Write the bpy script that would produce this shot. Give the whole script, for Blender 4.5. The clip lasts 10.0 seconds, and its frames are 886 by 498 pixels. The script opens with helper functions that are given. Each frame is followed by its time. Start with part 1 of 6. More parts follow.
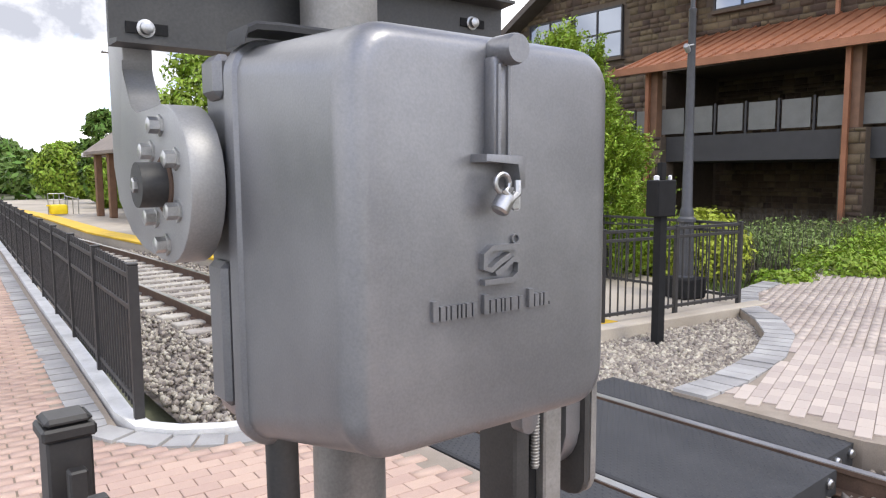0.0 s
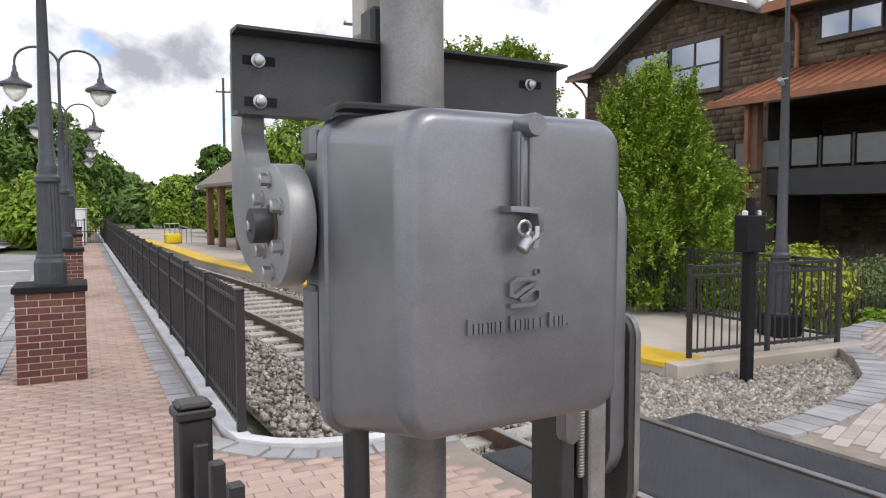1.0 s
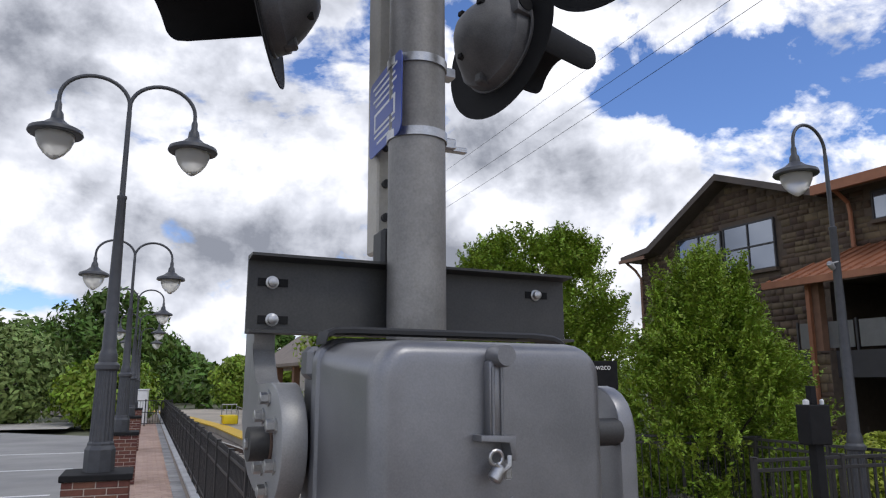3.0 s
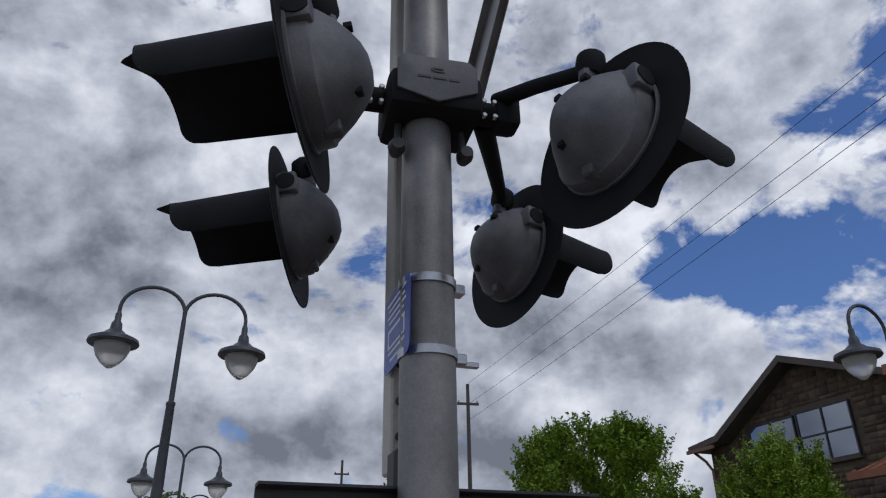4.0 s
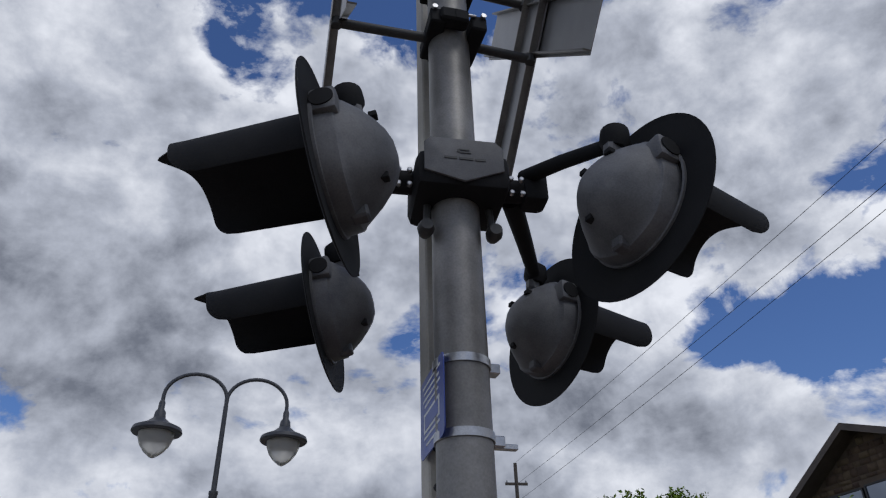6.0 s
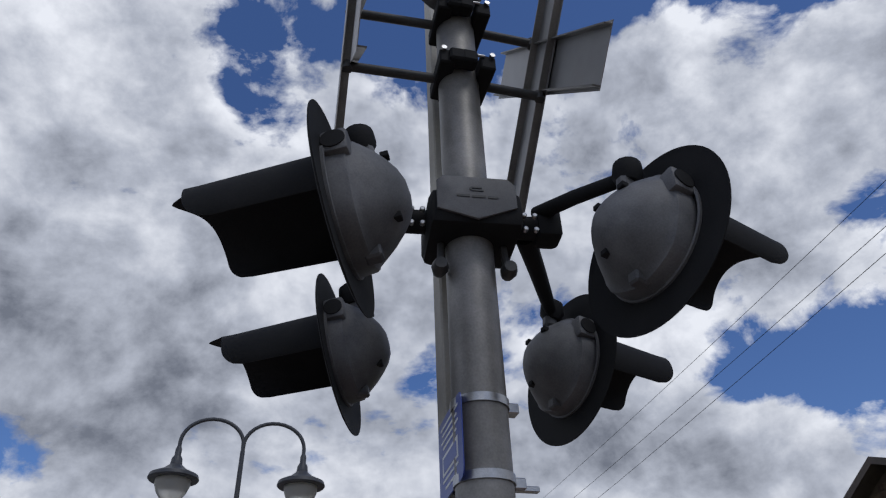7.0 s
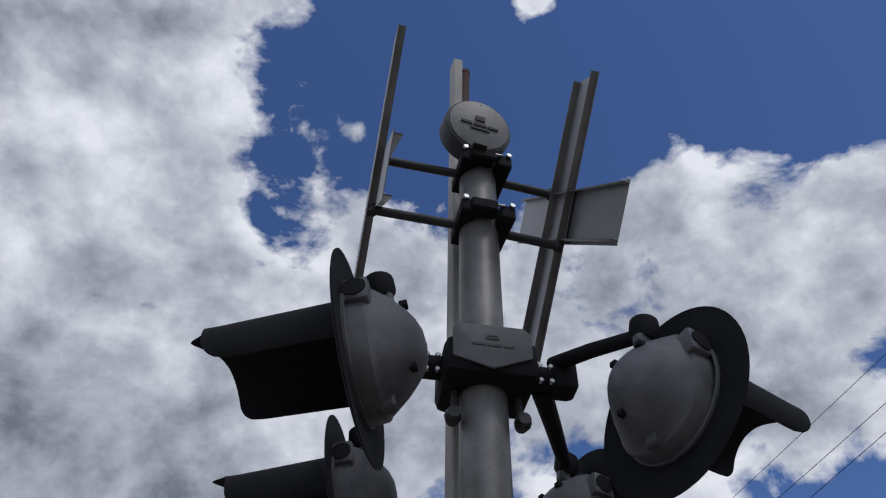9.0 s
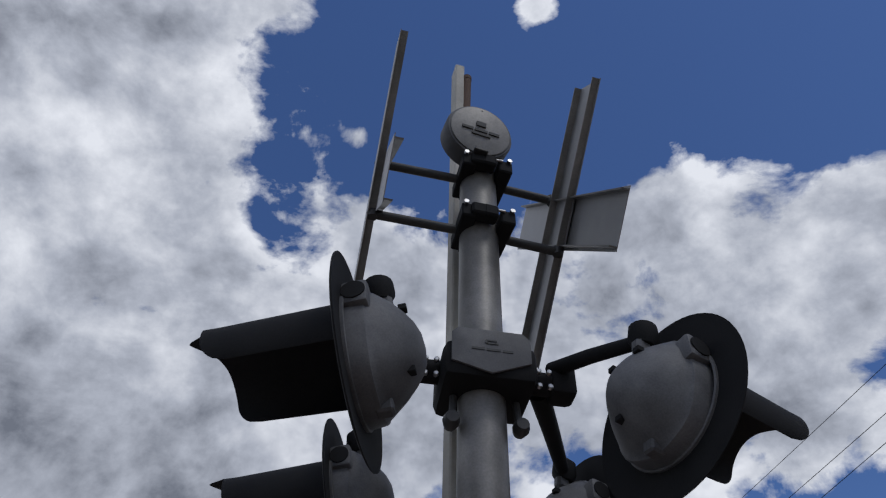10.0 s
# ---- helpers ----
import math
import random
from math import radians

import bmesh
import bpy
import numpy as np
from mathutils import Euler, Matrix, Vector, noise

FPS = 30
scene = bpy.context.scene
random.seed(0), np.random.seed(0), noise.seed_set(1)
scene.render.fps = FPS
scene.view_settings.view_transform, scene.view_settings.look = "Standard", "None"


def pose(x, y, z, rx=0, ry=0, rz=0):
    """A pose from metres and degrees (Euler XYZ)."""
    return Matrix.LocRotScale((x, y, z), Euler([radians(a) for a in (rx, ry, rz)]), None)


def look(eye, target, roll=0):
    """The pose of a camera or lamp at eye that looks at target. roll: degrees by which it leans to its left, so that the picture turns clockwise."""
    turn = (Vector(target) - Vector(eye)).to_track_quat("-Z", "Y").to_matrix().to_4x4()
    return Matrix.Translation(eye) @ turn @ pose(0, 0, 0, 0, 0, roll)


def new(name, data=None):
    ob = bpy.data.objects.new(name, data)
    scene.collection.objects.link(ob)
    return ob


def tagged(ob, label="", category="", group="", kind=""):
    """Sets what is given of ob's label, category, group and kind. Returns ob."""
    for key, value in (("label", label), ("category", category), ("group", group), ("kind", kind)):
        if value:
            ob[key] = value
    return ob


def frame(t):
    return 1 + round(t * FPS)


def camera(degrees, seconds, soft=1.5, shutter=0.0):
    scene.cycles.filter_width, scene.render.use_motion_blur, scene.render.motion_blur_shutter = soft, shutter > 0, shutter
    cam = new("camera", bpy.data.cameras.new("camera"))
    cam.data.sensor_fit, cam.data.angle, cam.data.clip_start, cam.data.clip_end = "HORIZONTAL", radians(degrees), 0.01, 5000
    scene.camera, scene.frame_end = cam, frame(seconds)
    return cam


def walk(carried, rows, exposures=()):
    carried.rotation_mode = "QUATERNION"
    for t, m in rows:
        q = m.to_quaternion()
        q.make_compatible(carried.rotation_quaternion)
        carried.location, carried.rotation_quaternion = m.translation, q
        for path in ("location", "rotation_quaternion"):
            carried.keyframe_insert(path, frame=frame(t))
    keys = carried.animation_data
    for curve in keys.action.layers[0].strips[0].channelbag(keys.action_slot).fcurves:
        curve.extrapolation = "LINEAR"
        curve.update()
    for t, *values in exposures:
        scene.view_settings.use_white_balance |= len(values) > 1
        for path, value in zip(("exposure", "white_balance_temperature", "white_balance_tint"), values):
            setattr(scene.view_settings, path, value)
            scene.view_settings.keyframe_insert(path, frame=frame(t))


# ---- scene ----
cam = camera(63.6, 10.0, 1.2)
PATH = [
    (0, (0.834, -7.487, 1.681), (1.873, -5.561, 1.449), -0.3),
    (0.5, (0.797, -7.669, 1.696), (1.685, -5.661, 1.580), -1.1),
    (1, (0.795, -7.766, 1.706), (1.576, -5.713, 1.572), -0.1),
    (1.5, (0.843, -7.829, 1.698), (1.514, -5.738, 1.562), 0.3),
    (2, (0.873, -7.866, 1.696), (1.525, -5.772, 1.531), 1.1),
    (2.5, (0.888, -7.874, 1.726), (1.511, -5.768, 1.595), 1.3),
    (3, (0.909, -7.879, 1.788), (1.510, -5.804, 2.199), 0.0),
    (3.2, (0.907, -7.876, 1.808), (1.497, -5.840, 2.398), -0.6),
    (4.3, (1.043, -7.953, 1.862), (1.379, -6.039, 2.892), -0.8),
    (4.5, (1.041, -7.955, 1.865), (1.353, -6.058, 2.932), -1.2),
    (5, (1.030, -7.952, 1.868), (1.310, -6.081, 2.990), -1.2),
    (5.5, (1.037, -7.946, 1.866), (1.313, -6.087, 3.009), -1.1),
    (7, (1.043, -7.928, 1.873), (1.262, -6.142, 3.139), -2.0),
    (7.5, (1.037, -7.943, 1.891), (1.205, -6.216, 3.242), -1.1),
    (8, (1.035, -7.959, 1.909), (1.174, -6.311, 3.361), 0.1),
    (8.5, (1.032, -7.970, 1.907), (1.174, -6.415, 3.457), 1.0),
    (9, (1.036, -7.976, 1.906), (1.179, -6.438, 3.473), 1.7),
    (9.5, (1.035, -7.976, 1.903), (1.177, -6.449, 3.482), 1.9),
    (10, (1.038, -7.974, 1.900), (1.178, -6.450, 3.480), 2.3),
]
walk(cam, [(t, look(eye, target, roll)) for t, eye, target, roll in PATH],
     [(0, 0.48, 6900, 10), (0.6, 0.1, 6950, 10), (1.0, 0.02, 6950, 10), (2.5, -0.06, 6950, 10), (2.6, -0.2, 6900, 10), (3.0, -0.68, 6500, 10), (3.2, -1.15, 6350, 10), (4.3, -1.5, 6100, 10), (5.5, -1.5, 6150, 10), (7.5, -1.48, 6150, 10), (8.5, -1.58, 6150, 10), (10, -1.58, 6150, 10)])

# ---- sky and sun ----
SUN_EL, SUN_AZ = radians(58), radians(150)   # azimuth clockwise from +y
world = bpy.data.worlds.new("sky")
scene.world = world
world.use_nodes = True
wn, wl = world.node_tree.nodes, world.node_tree.links
wn.clear()


def wnode(kind, **values):
    n = wn.new(kind)
    for k, v in values.items():
        n.inputs[k].default_value = v
    return n


def wmath(op, a, b=None, c=None):
    n = wn.new("ShaderNodeMath")
    n.operation = op
    for i, v in enumerate((a, b, c)):
        if v is None:
            continue
        if isinstance(v, (int, float)):
            n.inputs[i].default_value = v
        else:
            wl.new(v, n.inputs[i])
    return n.outputs[0]


sky = wn.new("ShaderNodeTexSky")
sky.sky_type, sky.sun_disc, sky.sun_elevation, sky.sun_rotation = "NISHITA", False, SUN_EL, SUN_AZ
sky.air_density, sky.dust_density, sky.ozone_density = 1.0, 0.4, 2.0
tc = wn.new("ShaderNodeTexCoord")
sep = wn.new("ShaderNodeSeparateXYZ")
wl.new(tc.outputs["Generated"], sep.inputs[0])
# banks of cloud lie on a flat layer: the view direction divided by its height
zc = wmath("ADD", wmath("MAXIMUM", sep.outputs[2], 0.0), 0.16)
px_, py_ = wmath("DIVIDE", sep.outputs[0], zc), wmath("DIVIDE", sep.outputs[1], zc)
# the billows themselves are round: noise over the dome, slightly flattened
dome = wn.new("ShaderNodeVectorMath")
dome.operation = "MULTIPLY"
dome.inputs[1].default_value = (1.0, 1.0, 1.45)
wl.new(tc.outputs["Generated"], dome.inputs[0])
big = wnode("ShaderNodeTexNoise", Scale=3.9, Detail=12.0, Roughness=0.60, Distortion=0.3)
wl.new(dome.outputs[0], big.inputs["Vector"])
# the same layer a step nearer to the sun: thinner there means a lit flank here
nearer = wn.new("ShaderNodeVectorMath")
nearer.operation = "ADD"
nearer.inputs[1].default_value = (0.010, -0.016, 0.042)
wl.new(dome.outputs[0], nearer.inputs[0])
big_sun = wnode("ShaderNodeTexNoise", Scale=3.9, Detail=12.0, Roughness=0.60, Distortion=0.3)
wl.new(nearer.outputs[0], big_sun.inputs["Vector"])
puff = wnode("ShaderNodeTexNoise", Scale=12.0, Detail=10.0, Roughness=0.58, Distortion=0.35)
wl.new(dome.outputs[0], puff.inputs["Vector"])
puff_sun = wnode("ShaderNodeTexNoise", Scale=12.0, Detail=10.0, Roughness=0.58, Distortion=0.35)
wl.new(nearer.outputs[0], puff_sun.inputs["Vector"])
flank = wmath("ADD", wmath("SUBTRACT", big.outputs["Fac"], big_sun.outputs["Fac"]), wmath("MULTIPLY", wmath("SUBTRACT", puff.outputs["Fac"], puff_sun.outputs["Fac"]), 0.45))
shade = wnode("ShaderNodeTexNoise", Scale=7.2, Detail=8.0, Roughness=0.56, Distortion=0.0)
off = wn.new("ShaderNodeVectorMath")
off.operation = "ADD"
off.inputs[1].default_value = (4.1, 2.3, 0.7)
wl.new(tc.outputs["Generated"], off.inputs[0])
wl.new(off.outputs[0], shade.inputs["Vector"])
# open blue stretches and solid banks in the cloud layer: x, y, radius, weight
OPEN = [(-0.19, 0.54, 0.06, -0.13), (-0.20, 0.66, 0.055, -0.15), (-0.21, 0.78, 0.055, -0.16), (-0.05, 0.44, 0.12, -0.22), (0.02, 0.55, 0.10, -0.20), (0.09, 0.40, 0.16, -0.24), (0.38, 0.37, 0.24, -0.32),
        (0.23, 0.54, 0.12, -0.24), (1.07, 1.40, 0.20, -0.26), (0.86, 1.48, 0.11, -0.20), (0.12, 1.58, 0.05, -0.10), (-0.73, 2.5, 0.22, -0.10), (0.86, 0.74, 0.07, -0.12), (1.0, 2.3, 0.14, -0.12), (-0.03, 2.75, 0.2, -0.06), (-0.9, 3.7, 0.35, -0.12)]
BANKS = [(-0.50, 0.62, 0.24, 0.24), (-0.33, 0.50, 0.11, 0.16), (0.14, 0.385, 0.04, 0.44), (-0.07, 0.60, 0.03, 0.26), (0.13, 0.53, 0.022, 0.36), (-0.09, 0.79, 0.08, 0.15), (0.42, 0.59, 0.08, 0.20), (0.60, 0.70, 0.17, 0.20), (0.36, 0.68, 0.08, 0.14),
         (0.05, 0.98, 0.26, 0.16), (0.85, 1.10, 0.13, 0.15), (-0.55, 1.2, 0.45, 0.20), (0.55, 1.15, 0.28, 0.14), (0.1, 1.9, 0.5, 0.10), (0.85, 2.0, 0.3, 0.14), (1.3, 1.9, 0.2, 0.12), (1.3, 2.6, 0.4, 0.12)]
# thicker, shaded cloud bases: x, y, radius, weight
BASES = [(-0.60, 1.28, 0.22, 0.16), (-0.42, 1.52, 0.25, 0.16), (-0.72, 1.5, 0.22, 0.13), (0.04, 1.36, 0.18, 0.09), (0.34, 0.86, 0.14, 0.10), (0.50, 0.82, 0.16, 0.09), (0.83, 1.0, 0.12, 0.06), (0.3, 1.15, 0.2, 0.06), (-0.42, 0.62, 0.16, -0.06), (-0.45, 0.92, 0.16, -0.08), (-0.75, 2.1, 0.35, 0.10), (1.2, 1.95, 0.3, 0.10), (0.42, 0.55, 0.07, -0.08),
         (0.0, 2.9, 0.5, 0.30), (0.75, 2.9, 0.3, 0.22), (0.5, 1.75, 0.25, 0.08)]
layer = wmath("ADD", big.outputs["Fac"], wmath("MULTIPLY", wmath("SUBTRACT", puff.outputs["Fac"], 0.5), 0.46))
total = wmath("ADD", layer, wmath("MULTIPLY", wmath("MAXIMUM", wmath("SUBTRACT", 0.42, sep.outputs[2]), 0.0), 0.42))
for bx, by, br, bw in OPEN + BANKS:
    dx, dy = wmath("SUBTRACT", px_, bx), wmath("SUBTRACT", py_, by)
    d2 = wmath("ADD", wmath("MULTIPLY", dx, dx), wmath("MULTIPLY", dy, dy))
    total = wmath("ADD", total, wmath("MULTIPLY", wmath("POWER", 2.718, wmath("MULTIPLY", d2, -1.0 / (br * br))), bw))
ramp = wn.new("ShaderNodeValToRGB")
ramp.color_ramp.elements[0].position, ramp.color_ramp.elements[1].position = 0.445, 0.545
wl.new(total, ramp.inputs[0])
tone = wn.new("ShaderNodeValToRGB")
tone.color_ramp.elements[0].position, tone.color_ramp.elements[0].color = 0.27, (1.0, 1.0, 1.0, 1)
tone.color_ramp.elements[1].position, tone.color_ramp.elements[1].color = 0.76, (0.20, 0.215, 0.25, 1)
mid = tone.color_ramp.elements.new(0.52)
mid.color = (0.54, 0.56, 0.605, 1)
thick = wmath("ADD", wmath("MULTIPLY", wmath("SUBTRACT", shade.outputs["Fac"], 0.08), 0.95), wmath("MULTIPLY", wmath("SUBTRACT", total, 0.47), 0.40))
for bx, by, br, bw in BASES:
    dx, dy = wmath("SUBTRACT", px_, bx), wmath("SUBTRACT", py_, by)
    d2 = wmath("ADD", wmath("MULTIPLY", dx, dx), wmath("MULTIPLY", dy, dy))
    thick = wmath("ADD", thick, wmath("MULTIPLY", wmath("POWER", 2.718, wmath("MULTIPLY", d2, -1.0 / (br * br))), bw))
thick = wmath("SUBTRACT", thick, wmath("MULTIPLY", flank, 0.78))
wl.new(thick, tone.inputs[0])
skyc = wn.new("ShaderNodeVectorMath")
skyc.operation = "MULTIPLY"
skyc.inputs[1].default_value = (0.158, 0.190, 0.262)
wl.new(sky.outputs[0], skyc.inputs[0])
cloudc = wn.new("ShaderNodeVectorMath")
cloudc.operation = "MULTIPLY"
cloudc.inputs[1].default_value = (2.36, 2.36, 2.43)
wl.new(tone.outputs[0], cloudc.inputs[0])
mixw = wn.new("ShaderNodeMix")
mixw.data_type = "RGBA"
wl.new(ramp.outputs[0], mixw.inputs[0])
wl.new(skyc.outputs[0], mixw.inputs[6])
wl.new(cloudc.outputs[0], mixw.inputs[7])
bgn = wn.new("ShaderNodeBackground")
wl.new(mixw.outputs[2], bgn.inputs[0])
outw = wn.new("ShaderNodeOutputWorld")
wl.new(bgn.outputs[0], outw.inputs[0])

sun = new("sun", bpy.data.lights.new("sun", "SUN"))
sun.data.energy, sun.data.angle, sun.data.color = 1.3, radians(14), (1.0, 0.96, 0.9)
sdir = Vector((math.sin(SUN_AZ) * math.cos(SUN_EL), math.cos(SUN_AZ) * math.cos(SUN_EL), math.sin(SUN_EL)))
sun.matrix_world = look(sdir * 50, (0, 0, 0))


# ---- materials ----
def material(name, low, high, rough=0.7, metal=0.0, scale=8.0, fine=120.0, bump=0.15, stain=0.0, each=0.0, rough_var=0.1, spec=0.5):
    """Two scales of colour variation, bump, optional dirt stains and variation from piece to piece."""
    m = bpy.data.materials.new(name)
    m.use_nodes = True
    n, l = m.node_tree.nodes, m.node_tree.links
    b = n["Principled BSDF"]
    co = n.new("ShaderNodeTexCoord")
    a = n.new("ShaderNodeTexNoise")
    a.inputs["Scale"].default_value, a.inputs["Detail"].default_value, a.inputs["Roughness"].default_value = scale, 6, 0.6
    f = n.new("ShaderNodeTexNoise")
    f.inputs["Scale"].default_value, f.inputs["Detail"].default_value = fine, 3
    for t in (a, f):
        l.new(co.outputs["Object"], t.inputs["Vector"])
    mixf = n.new("ShaderNodeMath")
    mixf.operation = "MULTIPLY_ADD"
    mixf.inputs[1].default_value = 0.35
    l.new(f.outputs["Fac"], mixf.inputs[0])
    sc = n.new("ShaderNodeMath")
    sc.operation = "MULTIPLY"
    sc.inputs[1].default_value = 0.65
    l.new(a.outputs["Fac"], sc.inputs[0])
    l.new(sc.outputs[0], mixf.inputs[2])
    r = n.new("ShaderNodeValToRGB")
    r.color_ramp.elements[0].position, r.color_ramp.elements[1].position = 0.34, 0.66
    r.color_ramp.elements[0].color, r.color_ramp.elements[1].color = (*low, 1), (*high, 1)
    l.new(mixf.outputs[0], r.inputs[0])
    col = r.outputs[0]
    if stain:
        st = n.new("ShaderNodeTexNoise")
        st.inputs["Scale"].default_value, st.inputs["Detail"].default_value = scale * 0.35, 8
        l.new(co.outputs["Object"], st.inputs["Vector"])
        sr = n.new("ShaderNodeValToRGB")
        sr.color_ramp.elements[0].position, sr.color_ramp.elements[1].position = 0.42, 0.7
        sr.color_ramp.elements[0].color, sr.color_ramp.elements[1].color = (1, 1, 1, 1), (1 - stain,) * 3 + (1,)
        l.new(st.outputs["Fac"], sr.inputs[0])
        mx = n.new("ShaderNodeMix")
        mx.data_type, mx.blend_type = "RGBA", "MULTIPLY"
        mx.inputs[0].default_value = 1
        l.new(col, mx.inputs[6])
        l.new(sr.outputs[0], mx.inputs[7])
        col = mx.outputs[2]
    if each:
        oi, ge = n.new("ShaderNodeObjectInfo"), n.new("ShaderNodeNewGeometry")
        su = n.new("ShaderNodeMath")
        su.operation = "ADD"
        l.new(oi.outputs["Random"], su.inputs[0])
        l.new(ge.outputs["Random Per Island"], su.inputs[1])
        fr = n.new("ShaderNodeMath")
        fr.operation = "FRACT"
        l.new(su.outputs[0], fr.inputs[0])
        hs = n.new("ShaderNodeHueSaturation")
        mr = n.new("ShaderNodeMapRange")
        mr.inputs[3].default_value, mr.inputs[4].default_value = 1 - each, 1 + each
        l.new(fr.outputs[0], mr.inputs[0])
        l.new(mr.outputs[0], hs.inputs["Value"])
        mr2 = n.new("ShaderNodeMapRange")
        mr2.inputs[3].default_value, mr2.inputs[4].default_value = 0.5 - each * 0.05, 0.5 + each * 0.05
        l.new(fr.outputs[0], mr2.inputs[0])
        l.new(mr2.outputs[0], hs.inputs["Hue"])
        l.new(col, hs.inputs["Color"])
        col = hs.outputs[0]
    l.new(col, b.inputs["Base Color"])
    b.inputs["Metallic"].default_value = metal
    b.inputs["Specular IOR Level"].default_value = spec
    rr = n.new("ShaderNodeMapRange")
    rr.inputs[3].default_value, rr.inputs[4].default_value = max(0.03, rough - rough_var), min(1, rough + rough_var)
    l.new(a.outputs["Fac"], rr.inputs[0])
    l.new(rr.outputs[0], b.inputs["Roughness"])
    if bump:
        bp = n.new("ShaderNodeBump")
        bp.inputs["Strength"].default_value, bp.inputs["Distance"].default_value = bump, 0.004
        l.new(mixf.outputs[0], bp.inputs["Height"])
        l.new(bp.outputs[0], b.inputs["Normal"])
    return m


CAST = material("cast aluminium paint", (0.20, 0.202, 0.211), (0.275, 0.276, 0.282), 0.38, 0.6, 7, 260, 0.10, 0.26)
ARMCAST = material("pale cast steel arm", (0.25, 0.25, 0.247), (0.35, 0.35, 0.343), 0.45, 0.35, 8, 260, 0.10, 0.22)
STEEL = material("galvanised pole", (0.20, 0.193, 0.18), (0.33, 0.318, 0.298), 0.5, 0.35, 9, 150, 0.12, 0.5)
DARKSTEEL = material("dark channel steel", (0.045, 0.045, 0.044), (0.078, 0.077, 0.074), 0.55, 0.35, 6, 150, 0.12, 0.2)
ZINC = material("zinc hardware", (0.36, 0.36, 0.36), (0.54, 0.54, 0.53), 0.36, 1.0, 40, 300, 0.1)
GREYPAINT = material("grey lamp housing", (0.10, 0.10, 0.102), (0.185, 0.185, 0.186), 0.6, 0.1, 13, 200, 0.14, 0.45)
BLACKPAINT = material("matt black paint", (0.007, 0.007, 0.0075), (0.016, 0.016, 0.0165), 0.8, 0.0, 10, 200, 0.1, spec=0.25)
FENCEBLACK = material("black fence paint", (0.017, 0.016, 0.016), (0.032, 0.030, 0.029), 0.5, 0.0, 20, 200, 0.1)
POSTGREY = material("charcoal lamp post", (0.05, 0.052, 0.057), (0.075, 0.078, 0.084), 0.5, 0.2, 14, 160, 0.1)
GASKET = material("black rubber gasket", (0.015, 0.015, 0.016), (0.03, 0.03, 0.03), 0.6, 0, 30, 200, 0.2)
SIGNBACK = material("sign aluminium", (0.30, 0.30, 0.30), (0.38, 0.38, 0.38), 0.5, 0.6, 7, 200, 0.05)
WHITEBOARD = material("weathered white board", (0.48, 0.45, 0.38), (0.62, 0.59, 0.52), 0.7, 0, 6, 120, 0.15, 0.35)
BLUE = material("blue sign enamel", (0.02, 0.05, 0.28), (0.035, 0.075, 0.36), 0.35, 0, 10, 200, 0.02, 0.2)
WHITE = material("white paint", (0.72, 0.72, 0.70), (0.82, 0.82, 0.80), 0.6, 0, 6, 120, 0.05, 0.12)
YELLOW = material("yellow tactile paint", (0.62, 0.38, 0.02), (0.78, 0.50, 0.03), 0.65, 0, 5, 120, 0.2, 0.15)
CONCRETE = material("concrete", (0.42, 0.39, 0.34), (0.56, 0.53, 0.47), 0.85, 0, 2.2, 60, 0.3, 0.2)
TIE = material("pale tie timber", (0.30, 0.27, 0.23), (0.50, 0.46, 0.40), 0.9, 0, 5, 80, 0.4, 0.3, 0.2)
KERB = material("white granite kerb", (0.62, 0.61, 0.58), (0.80, 0.79, 0.76), 0.8, 0, 6, 90, 0.3, 0.25, 0.08)
COBBLE = material("grey granite cobble", (0.34, 0.33, 0.31), (0.48, 0.47, 0.44), 0.85, 0, 6, 90, 0.3, 0.25, 0.12)
PAVER = material("red paver", (0.43, 0.295, 0.232), (0.55, 0.395, 0.32), 0.85, 0, 1.4, 130, 0.3, 0.2, 0.085)
PAVERGREY = material("grey border paver", (0.28, 0.272, 0.262), (0.39, 0.38, 0.365), 0.85, 0, 4, 130, 0.3, 0.25, 0.14)
PAVERMIX = material("mixed pink and grey paver", (0.40, 0.335, 0.29), (0.53, 0.45, 0.395), 0.85, 0, 0.9, 130, 0.3, 0.2, 0.12)
PLATFORM = material("warm platform concrete", (0.40, 0.345, 0.275), (0.52, 0.46, 0.375), 0.85, 0, 1.1, 60, 0.3, 0.25)
SAND = material("joint sand", (0.22, 0.18, 0.14), (0.32, 0.27, 0.22), 0.95, 0, 5, 150, 0.3)
BRICK = material("dark red brick", (0.10, 0.036, 0.024), (0.17, 0.065, 0.045), 0.85, 0, 12, 150, 0.4, 0.3, 0.25)
MORTAR = material("mortar", (0.46, 0.40, 0.34), (0.58, 0.52, 0.45), 0.9, 0, 12, 150, 0.3)
ASPHALT = material("grey asphalt", (0.24, 0.235, 0.22), (0.33, 0.32, 0.30), 0.9, 0, 0.9, 140, 0.35, 0.25)
RUBBER = material("black rubber pad", (0.026, 0.027, 0.029), (0.05, 0.05, 0.052), 0.7, 0, 4, 90, 0.35, 0.25)
RAIL = material("rusty rail side", (0.09, 0.055, 0.038), (0.16, 0.10, 0.07), 0.8, 0.2, 10, 120, 0.3, 0.3)
RAILTOP = material("polished rail head", (0.42, 0.40, 0.37), (0.55, 0.53, 0.50), 0.35, 0.9, 10, 150, 0.05)
STONES = material("ballast stone", (0.19, 0.162, 0.13), (0.46, 0.41, 0.345), 0.9, 0, 25, 160, 0.3, 0.2, 0.5)
BALLASTBED = material("ballast bed", (0.11, 0.092, 0.075), (0.22, 0.19, 0.16), 0.95, 0, 14, 60, 0.8, 0.2)
